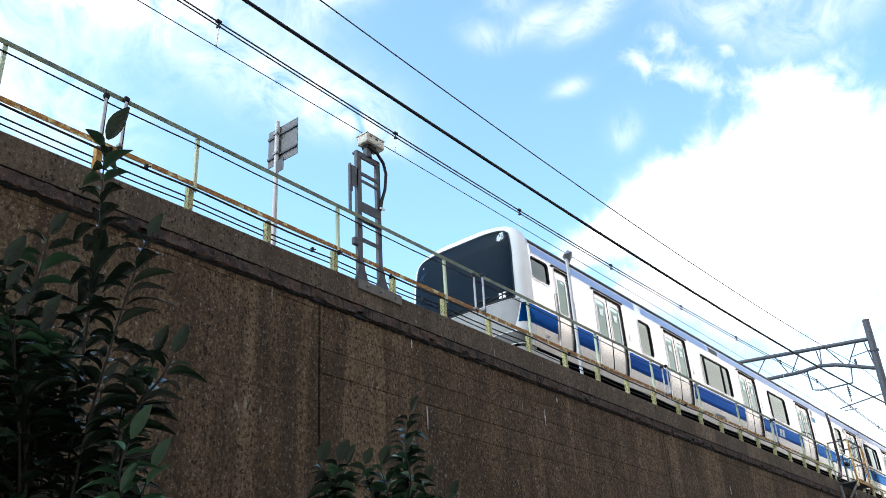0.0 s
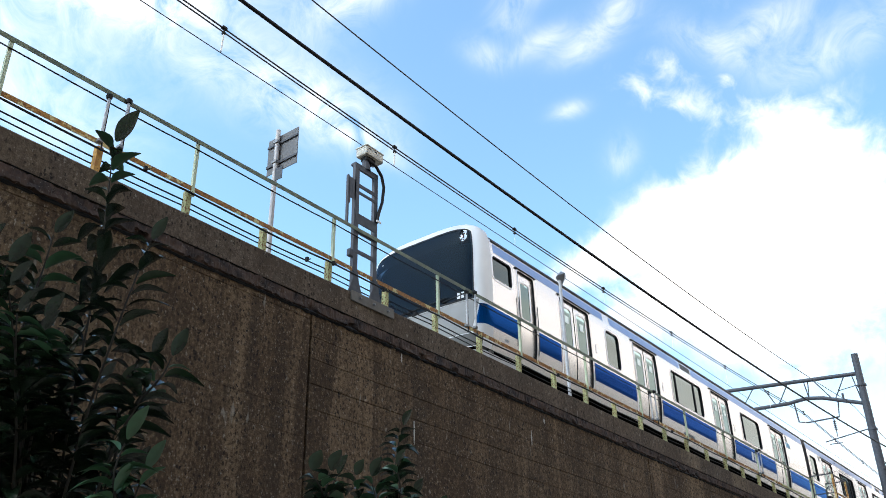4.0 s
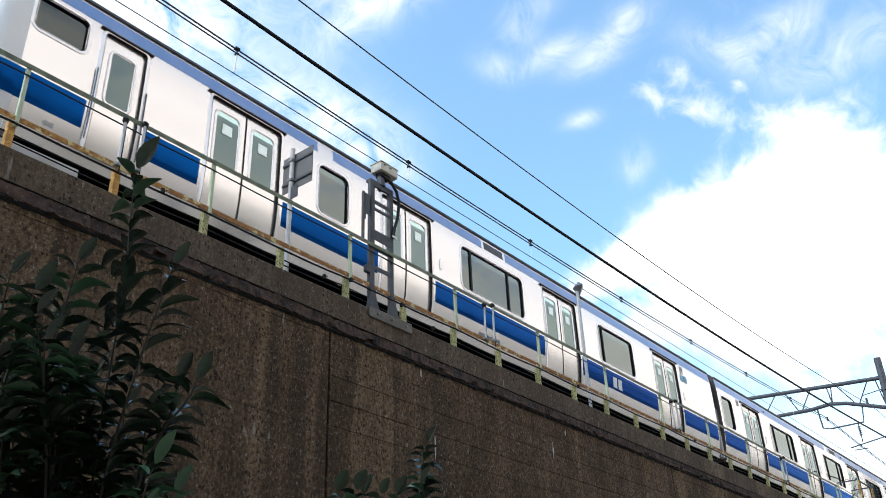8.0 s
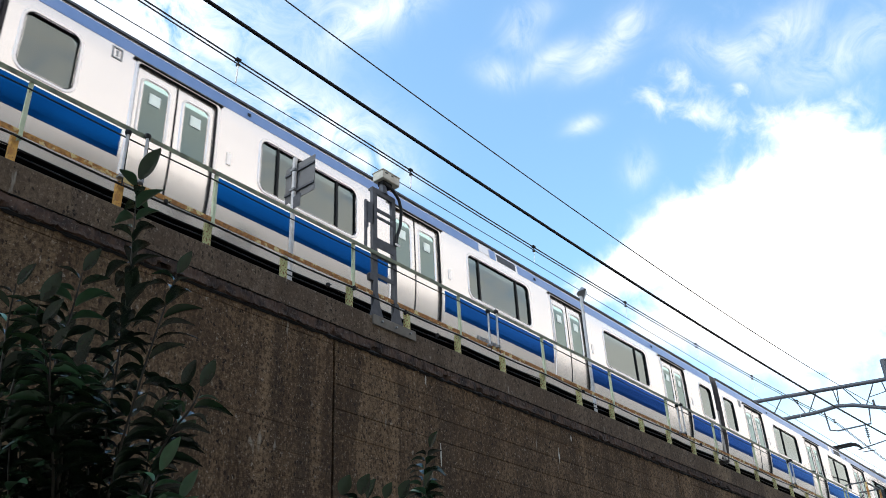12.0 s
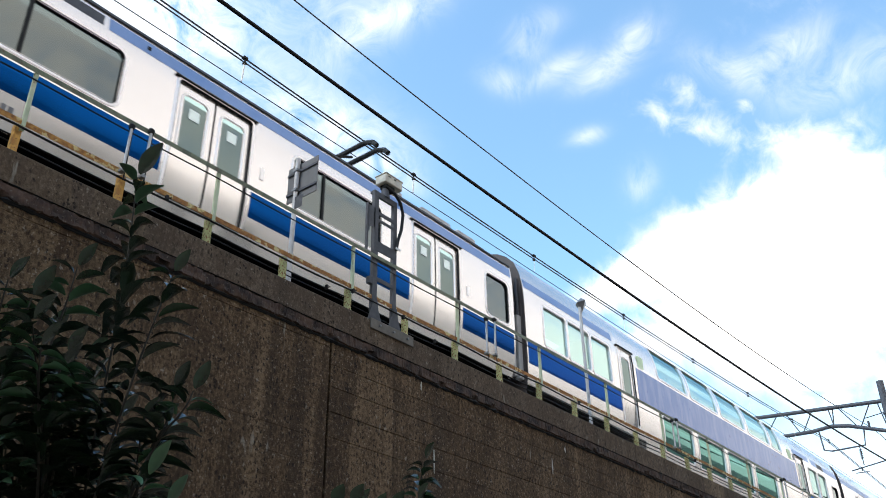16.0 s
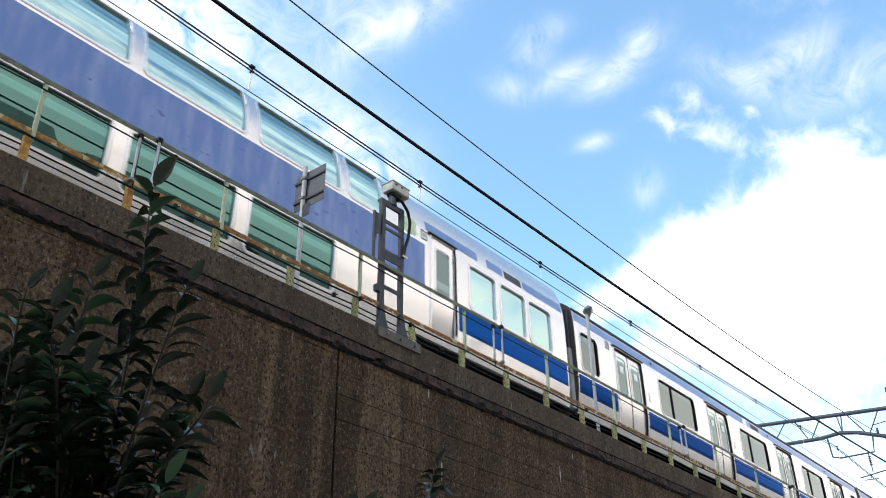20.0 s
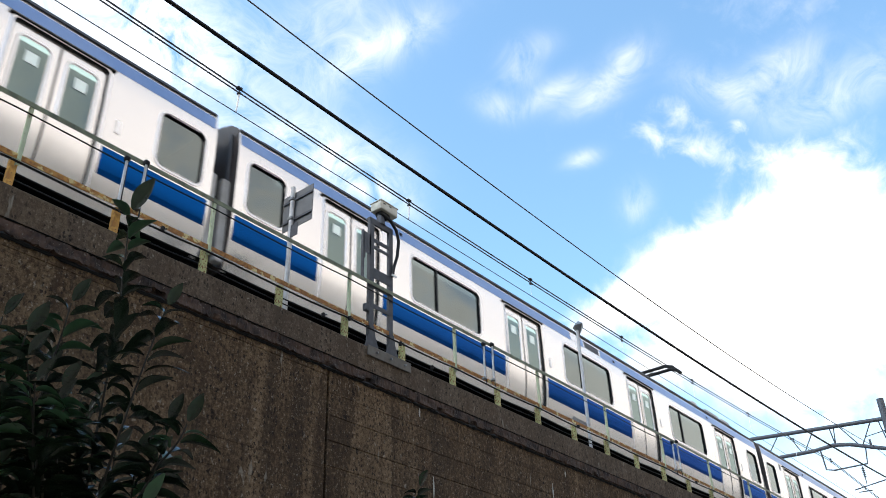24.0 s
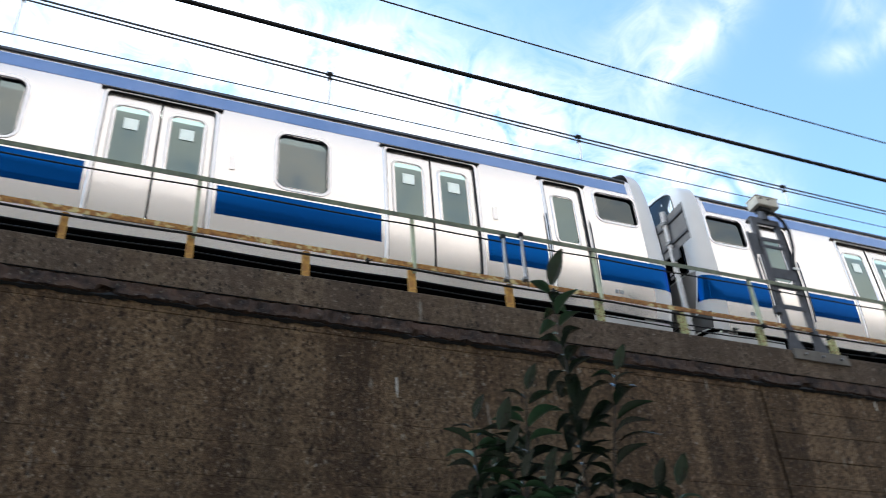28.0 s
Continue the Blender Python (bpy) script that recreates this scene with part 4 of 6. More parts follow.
def overhead_wires():
    def wire(name, label, pts, r, mat=M_WIRE):
        tagged(part(name, Geo().tube(pts, r, 10), mat, smooth=True), label, "wire", "overhead wires")

    xs = [-90 + i * 1.5 for i in range(200)]
    wire("contact_wire", "thin taut contact wire over the track", [(-90, TRACK_Y, CONTACT_Z), (210, TRACK_Y, CONTACT_Z)], 0.009)
    wire("messenger_wire", "upper dark messenger wire over the track", [(x, TRACK_Y, messenger_z(x)) for x in xs], 0.016)
    wire("messenger_wire", "second dark messenger wire close below the first", [(x, TRACK_Y - 0.03, messenger_z(x) - 0.115) for x in xs], 0.014)
    wire("feeder_cable", "thick black feeder cable in front of the wall top", [(x, 6.75, 9.141 + 0.00133 * ((x - 9.9 + 31.5) % 63 - 31.5) ** 2) for x in xs], 0.026, M_CABLE)
    wire("earth_wire", "thin high wire beside the track", [(x, 8.5, 12.15 + 0.0016 * ((x - 15 + 26.4) % 52.8 - 26.4) ** 2) for x in xs], 0.013)
    for i in range(-9, 30):
        x = 7.27 + i * 4.6
        z = messenger_z(x)
        h = thing("hanger_clamp", "small dark clamp joining two wires with a white dropper", "clamp", "wire hangers", pose(x, TRACK_Y, z))
        part("clamp", Geo().box(-0.05, 0.05, -0.045, 0.03, -0.02, 0.025, 0.008).box(-0.03, 0.03, -0.05, 0.02, -0.14, -0.1, 0.008).tube([(0, -0.01, 0), (0, -0.02, -0.12)], 0.014, 6), M_RUBBER, h)
        part("dropper", Geo().tube([(0.0, -0.015, -0.14), (-0.01, 0, CONTACT_Z + 0.03 - z)], 0.017 if x < 14 else 0.006, 8), M_INSUL, h, "white sleeved dropper", smooth=True)


ground_and_track()
retaining_wall()
closing_walls()
wall_marks()
fence()
cables()
guard_tubes()
sign_post()
signal_mast()
lamp_pole()
platform()
gantry()
overhead_wires()


# ---- train ----
PROFILE = ((0.92, 1.363), (1.05, 1.399), (1.15, 1.421), (1.28, 1.442), (1.45, 1.460), (1.65, 1.472), (1.85, 1.476), (2.5, 1.476), (2.8, 1.472), (3.0, 1.462), (3.2, 1.44), (3.28, 1.425))
PROFILE_DECK = ((0.72, 1.40), (0.9, 1.43), (1.1, 1.46), (1.4, 1.476), (2.7, 1.476), (3.0, 1.455), (3.3, 1.40), (3.6, 1.28), (3.8, 1.10), (3.93, 0.90))
ROOF = ((1.425, 3.28), (1.36, 3.36), (1.22, 3.47), (1.0, 3.55), (0.6, 3.62), (0.0, 3.655))
ROOF_DECK = ((0.90, 3.93), (0.7, 4.0), (0.4, 4.05), (0.0, 4.07))


def half_width(z, prof):
    return float(np.interp(z, [p[0] for p in prof], [p[1] for p in prof]))


def levels(z0, z1, prof, extra=()):
    return sorted({round(z, 4) for z in [z0, z1, *[p[0] for p in prof if z0 < p[0] < z1], *[e for e in extra if z0 < e < z1]]})


def skin(geo, x0, x1, z0, z1, prof, d=0.0, openings=(), side=-1):
    """The side's surface between x0 and x1, moved out by d, with its openings left free."""
    xs = sorted({x0, x1, *[o[i] for o in openings for i in (0, 1) if x0 < o[i] < x1]})
    zs = levels(z0, z1, prof, [o[i] for o in openings for i in (2, 3)])
    for a, b in zip(xs, xs[1:]):
        for p, q in zip(zs, zs[1:]):
            mx, mz = (a + b) / 2, (p + q) / 2
            if any(o[0] < mx < o[1] and o[2] < mz < o[3] for o in openings):
                continue
            yp, yq = side * (half_width(p, prof) + d), side * (half_width(q, prof) + d)
            geo.add([(a, yp, p), (b, yp, p), (b, yq, q), (a, yq, q)], [(0, 1, 2, 3)])
    return geo


def slab(x0, x1, z0, z1, prof, d, depth):
    """A thin plate that follows the side, with edges."""
    zs = levels(z0, z1, prof)
    g = Geo()
    loop = [(-(half_width(z, prof) + d), z) for z in zs] + [(-(half_width(z, prof) + d - depth), z) for z in reversed(zs)]
    return g.prism(loop, x0, x1, "x")


def rounded(w, z0, z1, r, k=5, edge=5):
    """A rounded rectangle round x = 0, as (x, z), from the lower left corner on."""
    out = []
    for cx, cz, a0 in ((w / 2 - r, z0 + r, -90), (w / 2 - r, z1 - r, 0), (-w / 2 + r, z1 - r, 90), (-w / 2 + r, z0 + r, 180)):
        arc = [(cx + r * math.cos(radians(a0 + 90 * i / k)), cz + r * math.sin(radians(a0 + 90 * i / k))) for i in range(k + 1)]
        if out:
            p, q = out[-1], arc[0]
            out += [(p[0] + (q[0] - p[0]) * i / edge, p[1] + (q[1] - p[1]) * i / edge) for i in range(1, edge)]
        out += arc
    p, q = out[-1], out[0]
    out += [(p[0] + (q[0] - p[0]) * i / edge, p[1] + (q[1] - p[1]) * i / edge) for i in range(1, edge)]
    return out


def ring(w, z0, z1, r, steps, prof, edge=5):
    """Rings round an opening: steps of (grow, d), from the outer edge inward."""
    g, loops = Geo(), []
    for grow, d in steps:
        loops.append([(x, -(half_width(z, prof) + d), z) for x, z in rounded(w + 2 * grow, z0 - grow, z1 + grow, max(r + grow, 0.01), edge=edge)])
    n = len(loops[0])
    for a, b in zip(loops, loops[1:]):
        g.add(a + b, [(i, (i + 1) % n, (i + 1) % n + n, i + n) for i in range(n)])
    return g


def pane(w, z0, z1, r, d, prof):
    """A sheet of glass with rounded corners, curved as the side is."""
    zs = sorted({round(z, 5) for z in [*[z0 + r * (1 - math.cos(radians(a))) for a in (0, 18, 36, 54, 72, 90)], *[z1 - r * (1 - math.cos(radians(a))) for a in (0, 18, 36, 54, 72, 90)], *[z0 + (z1 - z0) * i / 6 for i in range(1, 6)]]})
    zs = [z for z in zs if z0 <= z <= z1]
    g, rows = Geo(), []
    for z in zs:
        e = max(0.0, z0 + r - z, z - z1 + r)
        x = w / 2 - r + math.sqrt(max(r * r - e * e, 0))
        y = -(half_width(z, prof) + d)
        rows.append([(-x, y, z), (x, y, z)])
    for a, b in zip(rows, rows[1:]):
        g.add([a[0], a[1], b[1], b[0]], [(0, 1, 2, 3)])
    return g


MESHES = {}


def cached(key, make):
    if key not in MESHES:
        MESHES[key] = make()
    return MESHES[key]


def window(car, x0, x1, z0, z1, dividers=(), r=0.13, prof=PROFILE, glass=None, pid="a", rim=None, rubber=None):
    """A side window: pressed rim, black seal, glass and dividing bars."""
    glass, rim = glass or M_GLASS, rim or M_RIM
    rubber = rubber or M_RUBBER
    w, key = round(x1 - x0, 3), (pid, round(x1 - x0, 3), z0, z1, r, glass.name)
    body = cached(("rim", *key), lambda: ring(w, z0, z1, r, ((0.05, 0.001), (0.045, 0.008), (0.010, 0.006), (0.006, 0.0)), prof).mesh("window", rim, True))
    seal = cached(("seal", *key), lambda: ring(w, z0, z1, r, ((0.008, 0.004), (0.0, 0.0045), (-0.004, -0.004), (-0.006, -0.045)), prof).mesh("seal", rubber, True))
    sheet = cached(("pane", *key), lambda: pane(w + 0.002, z0 - 0.001, z1 + 0.001, r, -0.036, prof).mesh("pane", glass, True))
    win = part("window", body, None, car, m=pose((x0 + x1) / 2, 0, 0))
    part("seal", seal, None, win)
    part("pane", sheet, None, win)
    for x in dividers:
        me = cached(("div", pid, z0, z1), lambda: slab(-0.022, 0.022, z0 + 0.008, z1 - 0.008, prof, -0.012, 0.03).mesh("divider", M_RUBBER))
        part("divider", me, None, win, m=pose(x - (x0 + x1) / 2, 0, 0))
    return win


DOOR_Z0, DOOR_Z1 = 1.13, 2.93


def leaf_mesh(w, wz0, wz1, ww):
    g = Geo()
    skin(g, -w / 2, w / 2, DOOR_Z0, DOOR_Z1, PROFILE, -0.022, [(-ww / 2 + 0.02, ww / 2 - 0.02, wz0 + 0.02, wz1 - 0.02)])
    for s in (-1, 1):
        zs = levels(DOOR_Z0, DOOR_Z1, PROFILE)
        for p, q in zip(zs, zs[1:]):
            yp, yq = half_width(p, PROFILE), half_width(q, PROFILE)
            e = s * (w / 2 - 0.0004)
            g.add([(e, -(yp - 0.0224), p), (e, -(yp - 0.06), p), (e, -(yq - 0.06), q), (e, -(yq - 0.0224), q)], [(0, 1, 2, 3)])
    return g.mesh("door_leaf", M_DOOR, True)


def door(car, x, single=False, leaf_w=None):
    """A doorway with one or two sliding leaves, its rim, and black strips for the recess shadow."""
    w = leaf_w or (0.62 if single else 0.645)
    leaves = (0.0,) if single else (-w / 2 - 0.004, w / 2 + 0.004)
    ww, z0, z1 = (0.36, 1.90, 2.72) if single else (0.42, 1.86, 2.76)
    total = w if single else 2 * w + 0.008
    for lx in leaves:
        leaf = part("door_leaf", cached(("leaf", w, single), lambda: leaf_mesh(w, z0, z1, ww)), None, car, m=pose(x + lx, 0.016, 0))
        part("seal", cached(("lseal", single), lambda: ring(ww, z0, z1, 0.09, ((0.03, -0.021), (0.022, -0.012), (0.0, -0.012), (-0.01, -0.03)), PROFILE).mesh("seal", M_RIM, True)), None, leaf)
        part("pane", cached(("lpane", single), lambda: pane(ww, z0, z1, 0.09, -0.027, PROFILE).mesh("pane", M_GLASS_DOOR, True)), None, leaf)
        if not single:
            part("sticker", cached("sticker", lambda: slab(-0.085, 0.085, 2.40, 2.57, PROFILE, -0.018, 0.004).mesh("sticker", M_STICKER)), None, leaf, "small pale notice on the glass")
            part("edge_strip", cached(("edge", w), lambda: slab(-0.006, 0.006, DOOR_Z0, DOOR_Z1, PROFILE, -0.018, 0.012).mesh("edge_strip", M_RUBBER)), None, leaf, "black rubber edge", m=pose(w / 2 - 0.004 if lx < 0 else -w / 2 + 0.004, 0, 0))
    part("door_rim", cached(("drim", total), lambda: ring(total - 0.02, DOOR_Z0 - 0.02, DOOR_Z1 - 0.005, 0.05, ((0.055, 0.001), (0.045, 0.010), (0.012, 0.008), (0.006, 0.004)), PROFILE, 24).mesh("door_rim", M_RIM, True)), None, car, m=pose(x, 0, 0))
    # black ring and top strip stand in for the recess's own shadow
    part("door_recess", cached(("drec", total), lambda: ring(total - 0.02, DOOR_Z0 - 0.02, DOOR_Z1 - 0.005, 0.05, ((0.008, 0.006), (0.002, 0.006), (0.0, -0.05)), PROFILE, 24).mesh("door_recess", M_RUBBER, True)), None, car, "black door seal with the recess shadow", m=pose(x, 0, 0))
    part("drip_strip", cached(("drip", total), lambda: slab(-total / 2 - 0.08, total / 2 + 0.08, 2.955, 2.975, PROFILE, 0.028, 0.03).mesh("drip_strip", M_RUBBER)), None, car, "black drip strip with the recess shadow", m=pose(x, 0, 0))
    part("sill_step", cached(("sill", total), lambda: slab(-total / 2, total / 2, 1.075, 1.105, PROFILE, 0.03, 0.04).mesh("sill_step", M_SKIRT)), None, car, m=pose(x, 0, 0))
    return (x - total / 2, x + total / 2)


def band(car, spans, z0, z1, prof, mat, label):
    for a, b in spans:
        part("colour_band", slab(a, b, z0, z1, prof, 0.004, 0.003), mat, car, label)


def between(x0, x1, cuts, gap=0.09):
    """The stretches from x0 to x1 that the doorways leave."""
    out, x = [], x0
    for a, b in sorted(cuts):
        if a - gap - x > 0.15:
            out.append((x, a - gap))
        x = b + gap
    if x1 - x > 0.15:
        out.append((x, x1))
    return out


def bogie(car, x):
    b = part("bogie", Geo().box(-1.5, 1.5, -1.08, -0.9, 0.42, 0.6, 0.03).box(-1.5, 1.5, 0.9, 1.08, 0.42, 0.6, 0.03).box(-0.3, 0.3, -1.1, 1.1, 0.4, 0.7, 0.03), M_UNDER, car, "dark bogie frame", m=pose(x, 0, 0)) if "bogie" not in MESHES else part("bogie", MESHES["bogie"], None, car, "dark bogie frame", m=pose(x, 0, 0))
    MESHES["bogie"] = b.data
    for wx in (-1.05, 1.05):
        for wy in (-0.56, 0.56):
            part("wheel", cached("wheel", lambda: Geo().tube([(0, -0.065, 0), (0, -0.06, 0), (0, 0.05, 0), (0, 0.065, 0)], [0.38, 0.42, 0.43, 0.455], 24).mesh("wheel", M_STEEL_RAIL)), None, b, m=pose(wx, wy, 0.455))
        part("axle_box", cached("axle_box", lambda: Geo().box(-0.16, 0.16, -1.14, -0.88, 0.32, 0.58, 0.04).mesh("axle_box", M_UNDER)), None, b, m=pose(wx, 0, 0))
    part("air_spring", cached("air_spring", lambda: Geo().tube([(0, -0.95, 0.62), (0, -0.95, 0.85)], 0.26, 16).mesh("air_spring", M_RUBBER)), None, b)


def side_walls(car, x0, x1, zb, zt, prof, openings, far):
    """Outer skin of both sides with its end, and the lining of each side."""
    g = Geo()
    skin(g, x0, x1, zb, zt, prof, 0.0, openings, -1)
    for side, holes in ((-1, openings), (1, far)):
        inner = skin(Geo(), x0, x1, zb, zt, prof, -0.06, holes, side)
        part("inner_lining", inner, M_INSIDE, car, "pale inner lining", smooth=True)
    part("far_side_wall", skin(Geo(), x0, x1, zb, zt, prof, 0.0, far, 1), M_SILVER, car, smooth=True)
    return g


def shell(car, length, prof, roof, openings, x0=0.0, far=()):
    """Body, roof, floor, ceiling and underfloor boxes of a car."""
    zb, zt = prof[0][0], prof[-1][0]
    g = side_walls(car, x0, length, zb, zt, prof, openings, far)
    loop = [(-half_width(z, prof), z) for z in levels(zb, zt, prof)]
    loop = loop + [(-y, z) for y, z in roof[1:]] + [(y, z) for y, z in reversed(roof[:-1])] + [(-y, z) for y, z in reversed(loop)]
    ends = (length,) if x0 > 0 else (0.0, length)
    for e in ends:
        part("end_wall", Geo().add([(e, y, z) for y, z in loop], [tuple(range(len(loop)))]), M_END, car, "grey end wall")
    part("body", g, M_SILVER, car, "brushed silver-white side walls", smooth=True)
    r = Geo()
    pts = [(-y, z) for y, z in roof] + [(y, z) for y, z in reversed(roof[:-1])]
    for (ya, za), (yb, zb2) in zip(pts, pts[1:]):
        r.add([(x0, ya, za), (length, ya, za), (length, yb, zb2), (x0, yb, zb2)], [(0, 1, 2, 3)])
    part("roof", r, M_ROOF, car, "grey coated roof", smooth=True)
    rnd = random.Random(int(length * 10))
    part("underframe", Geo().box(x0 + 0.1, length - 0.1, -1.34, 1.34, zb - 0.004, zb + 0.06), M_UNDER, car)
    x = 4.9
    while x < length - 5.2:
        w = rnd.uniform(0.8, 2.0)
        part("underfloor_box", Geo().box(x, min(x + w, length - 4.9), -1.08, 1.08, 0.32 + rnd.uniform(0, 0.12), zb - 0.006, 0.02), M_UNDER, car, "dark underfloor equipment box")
        x += w + rnd.uniform(0.1, 0.5)
    part("floor", Geo().box(x0 + 0.15, length - 0.1, -1.35, 1.35, 1.05, 1.12), M_FLOOR, car)
    bogie(car, 2.9)
    bogie(car, length - 2.9)


def gangway(car, x, s):
    """Folded bellows and side guard plates at a car's end; s: +1 at the rear end, -1 at the front."""
    g = Geo()
    for k in range(3):
        a = x + s * (0.02 + 0.06 * k)
        g.box(min(a, a + s * 0.045), max(a, a + s * 0.045), -0.72, 0.72, 1.05, 3.1, 0.01)
    part("bellows", g, M_RUBBER, car, "black folded gangway bellows")
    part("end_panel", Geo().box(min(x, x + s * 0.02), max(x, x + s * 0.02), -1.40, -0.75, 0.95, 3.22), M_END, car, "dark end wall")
    for y in (-1.38, 1.26):
        part("guard_plate", Geo().box(min(x, x + s * 0.15), max(x, x + s * 0.15), y, y + 0.12, 1.0, 2.35, 0.02), M_SKIRT, car, "grey rubber guard plate")
        part("corner_pipe", Geo().tube([(x + s * 0.05, y + 0.05, 2.3), (x + s * 0.05, y + 0.05, 3.2)], 0.03, 8), M_GALV_DARK, car)
    part("coupler", Geo().box(min(x, x + s * 0.2), max(x, x + s * 0.2), -0.15, 0.15, 0.7, 0.98), M_UNDER, car)


def roof_edge(car, x0, x1):
    part("gutter", Geo().prism([(-1.452, 3.262), (-1.43, 3.255), (-1.41, 3.3), (-1.44, 3.3)], x0, x1, "x"), M_GUTTER, car, "thin dark roof gutter")
    part("gutter", Geo().prism([(1.452, 3.262), (1.43, 3.255), (1.41, 3.3), (1.44, 3.3)], x0, x1, "x"), M_GUTTER, car, "thin dark roof gutter")


def roof_units(car, length, pantograph=False):
    part("cooling_unit", Geo().box(length / 2 - 1.7, length / 2 + 1.7, -0.8, 0.8, 3.6, 3.86, 0.06), M_ROOF, car, "grey roof cooling unit")
    for x in (3.5, length - 3.5):
        part("roof_vent", Geo().box(x - 0.6, x + 0.6, -0.5, 0.5, 3.6, 3.76, 0.04), M_ROOF, car)
    part("walk_rail", Geo().box(0.6, length - 0.6, -1.24, -1.19, 3.475, 3.505), M_GUTTER, car)
    if pantograph:
        px = 16.1
        p = part("pantograph", Geo().box(px - 0.5, px + 0.6, -0.6, 0.6, 3.82, 3.88, 0.01).tube([(px + 0.5, -0.3, 3.88), (px - 0.55, -0.12, 4.45)], 0.035, 8).tube([(px + 0.5, 0.3, 3.88), (px - 0.55, 0.12, 4.45)], 0.035, 8).tube([(px - 0.55, 0, 4.45), (px + 0.35, 0, 4.9)], 0.03, 8), M_RUBBER, car, "raised black pantograph")
        for dx in (-0.16, 0.16):
            part("contact_strip", Geo().tube([(px + 0.35 + dx, -0.8, 4.72), (px + 0.35 + dx, -0.7, 4.84), (px + 0.35 + dx, -0.5, 4.92), (px + 0.35 + dx, 0.5, 4.92), (px + 0.35 + dx, 0.8, 4.72)], 0.052, 8), M_RUBBER, p)
        for dx, dy in ((-0.45, -0.5), (-0.45, 0.5), (0.5, -0.5), (0.5, 0.5)):
            part("insulator", Geo().tube([(px + dx, dy, 3.6), (px + dx, dy, 3.82)], 0.06, 8), M_GALV, p)
        for x, w in ((16.4, 0.35), (17.3, 0.9), (18.4, 0.6)):
            part("roof_box", Geo().box(x, x + w, -1.05, -0.45, 3.52, 3.78, 0.03), M_ROOF, car)


def interior(car, length, prof=PROFILE):
    zc = 3.0
    part("ceiling", Geo().box(0.3, length - 0.1, -1.3, 1.3, zc, zc + 0.05), M_INSIDE, car, "pale inner ceiling")
    for y in (-1.18, 1.18):
        part("ceiling_lamp", Geo().box(1.0, length - 1.0, y - 0.06, y + 0.06, zc - 0.05, zc - 0.004), M_LAMP, car, "lit ceiling lamp strip")


def bars(car, name, x, z, rows, mat, label, prof=PROFILE):
    """Small markings: rows of (dx, dz, width, height)."""
    g = Geo()
    for dx, dz, w, h in rows:
        zz = z + dz
        loop = [(-(half_width(zz, prof) + 0.009), zz), (-(half_width(zz + h, prof) + 0.009), zz + h), (-(half_width(zz + h, prof) + 0.002), zz + h), (-(half_width(zz, prof) + 0.002), zz)]
        g.prism(loop, x + dx, x + dx + w, "x")
    part(name, g, mat, car, label)


SERIAL = [(i * 0.085, 0, 0.055, 0.09) for i in range(8)]
EMBLEM = [(0, 0, 0.17, 0.24), (0.23, 0, 0.17, 0.24)]
NUMBER = [(0, 0, 0.15, 0.02), (0, 0.17, 0.15, 0.02), (0, 0, 0.02, 0.19), (0.13, 0, 0.02, 0.19), (0.065, 0.05, 0.025, 0.09)]
WIN_Z0, WIN_Z1 = 1.93, 2.80


def plain_car(name, label, windows, ends=(True, True), pantograph=False, number=True, emblem=False):
    """A middle car: four double doors a side. windows: dividers of the three large ones, as shares."""
    length = 19.6
    car = thing(name, label, "train car", "train cars")
    doors = [2.39 + 4.94 * i for i in range(4)]
    slots = [(3.86, 5.84), (8.81, 10.79), (13.76, 15.73)]
    small = [(0.22, 0.93)] * ends[0] + [(18.70, 19.42)] * ends[1]
    openings = [(d - 0.65, d + 0.65, DOOR_Z0, DOOR_Z1) for d in doors]
    openings += [(a + 0.01, b - 0.01, WIN_Z0 + 0.01, WIN_Z1 - 0.01) for a, b in slots + small]
    shell(car, length, PROFILE, ROOF, openings)
    cuts = [door(car, d) for d in doors]
    for (a, b), cut in zip(slots, windows):
        window(car, a, b, WIN_Z0, WIN_Z1, [a + (b - a) * c for c in cut])
    for a, b in small:
        window(car, a, b, WIN_Z0, WIN_Z1)
    band(car, between(0.04, length - 0.04, cuts), 1.37, 1.77, PROFILE, M_BLUE, "deep blue band")
    band(car, [(0.04, 9.2), (9.55, 9.75), (10.5, length - 0.04)], 3.01, 3.21, PROFILE, M_BLUE_PALE, "blue upper band, paled by painted sky sheen")
    part("display_panel", slab(9.8, 10.42, 3.03, 3.19, PROFILE, 0.004, 0.003), M_GALV_DARK, car, "dark grey destination display")
    part("speaker_panel", slab(9.22, 9.53, 3.03, 3.205, PROFILE, 0.005, 0.004), M_SILVER, car)
    roof_edge(car, 0.02, length - 0.02)
    gangway(car, 0.0, -1), gangway(car, length, 1)
    roof_units(car, length, pantograph)
    interior(car, length)
    bars(car, "serial_bars", 9.0, 1.13, SERIAL, M_GREY_MARK, "dark serial marking")
    if number:
        bars(car, "car_number_plate", 1.45 if not ends[0] else 1.35, 2.78, NUMBER, M_PALE_MARK, "small grey number plate")
    if emblem:
        bars(car, "emblem", 14.5, 1.42, EMBLEM, M_LOGO, "plain white emblem bars")
    for d in doors:
        bars(car, "door_switch", d + 0.86, 2.05, [(0, 0, 0.07, 0.2)], M_RIM, "small white panel")
    for x in (3.6, 11.1, 16.2):
        part("side_lamp", slab(x - 0.025, x + 0.025, 3.08, 3.13, PROFILE, 0.02, 0.02), M_RUBBER, car)
    return car


# front of a cab car: the plan of the nose at each height
NOSE_X = 0.42


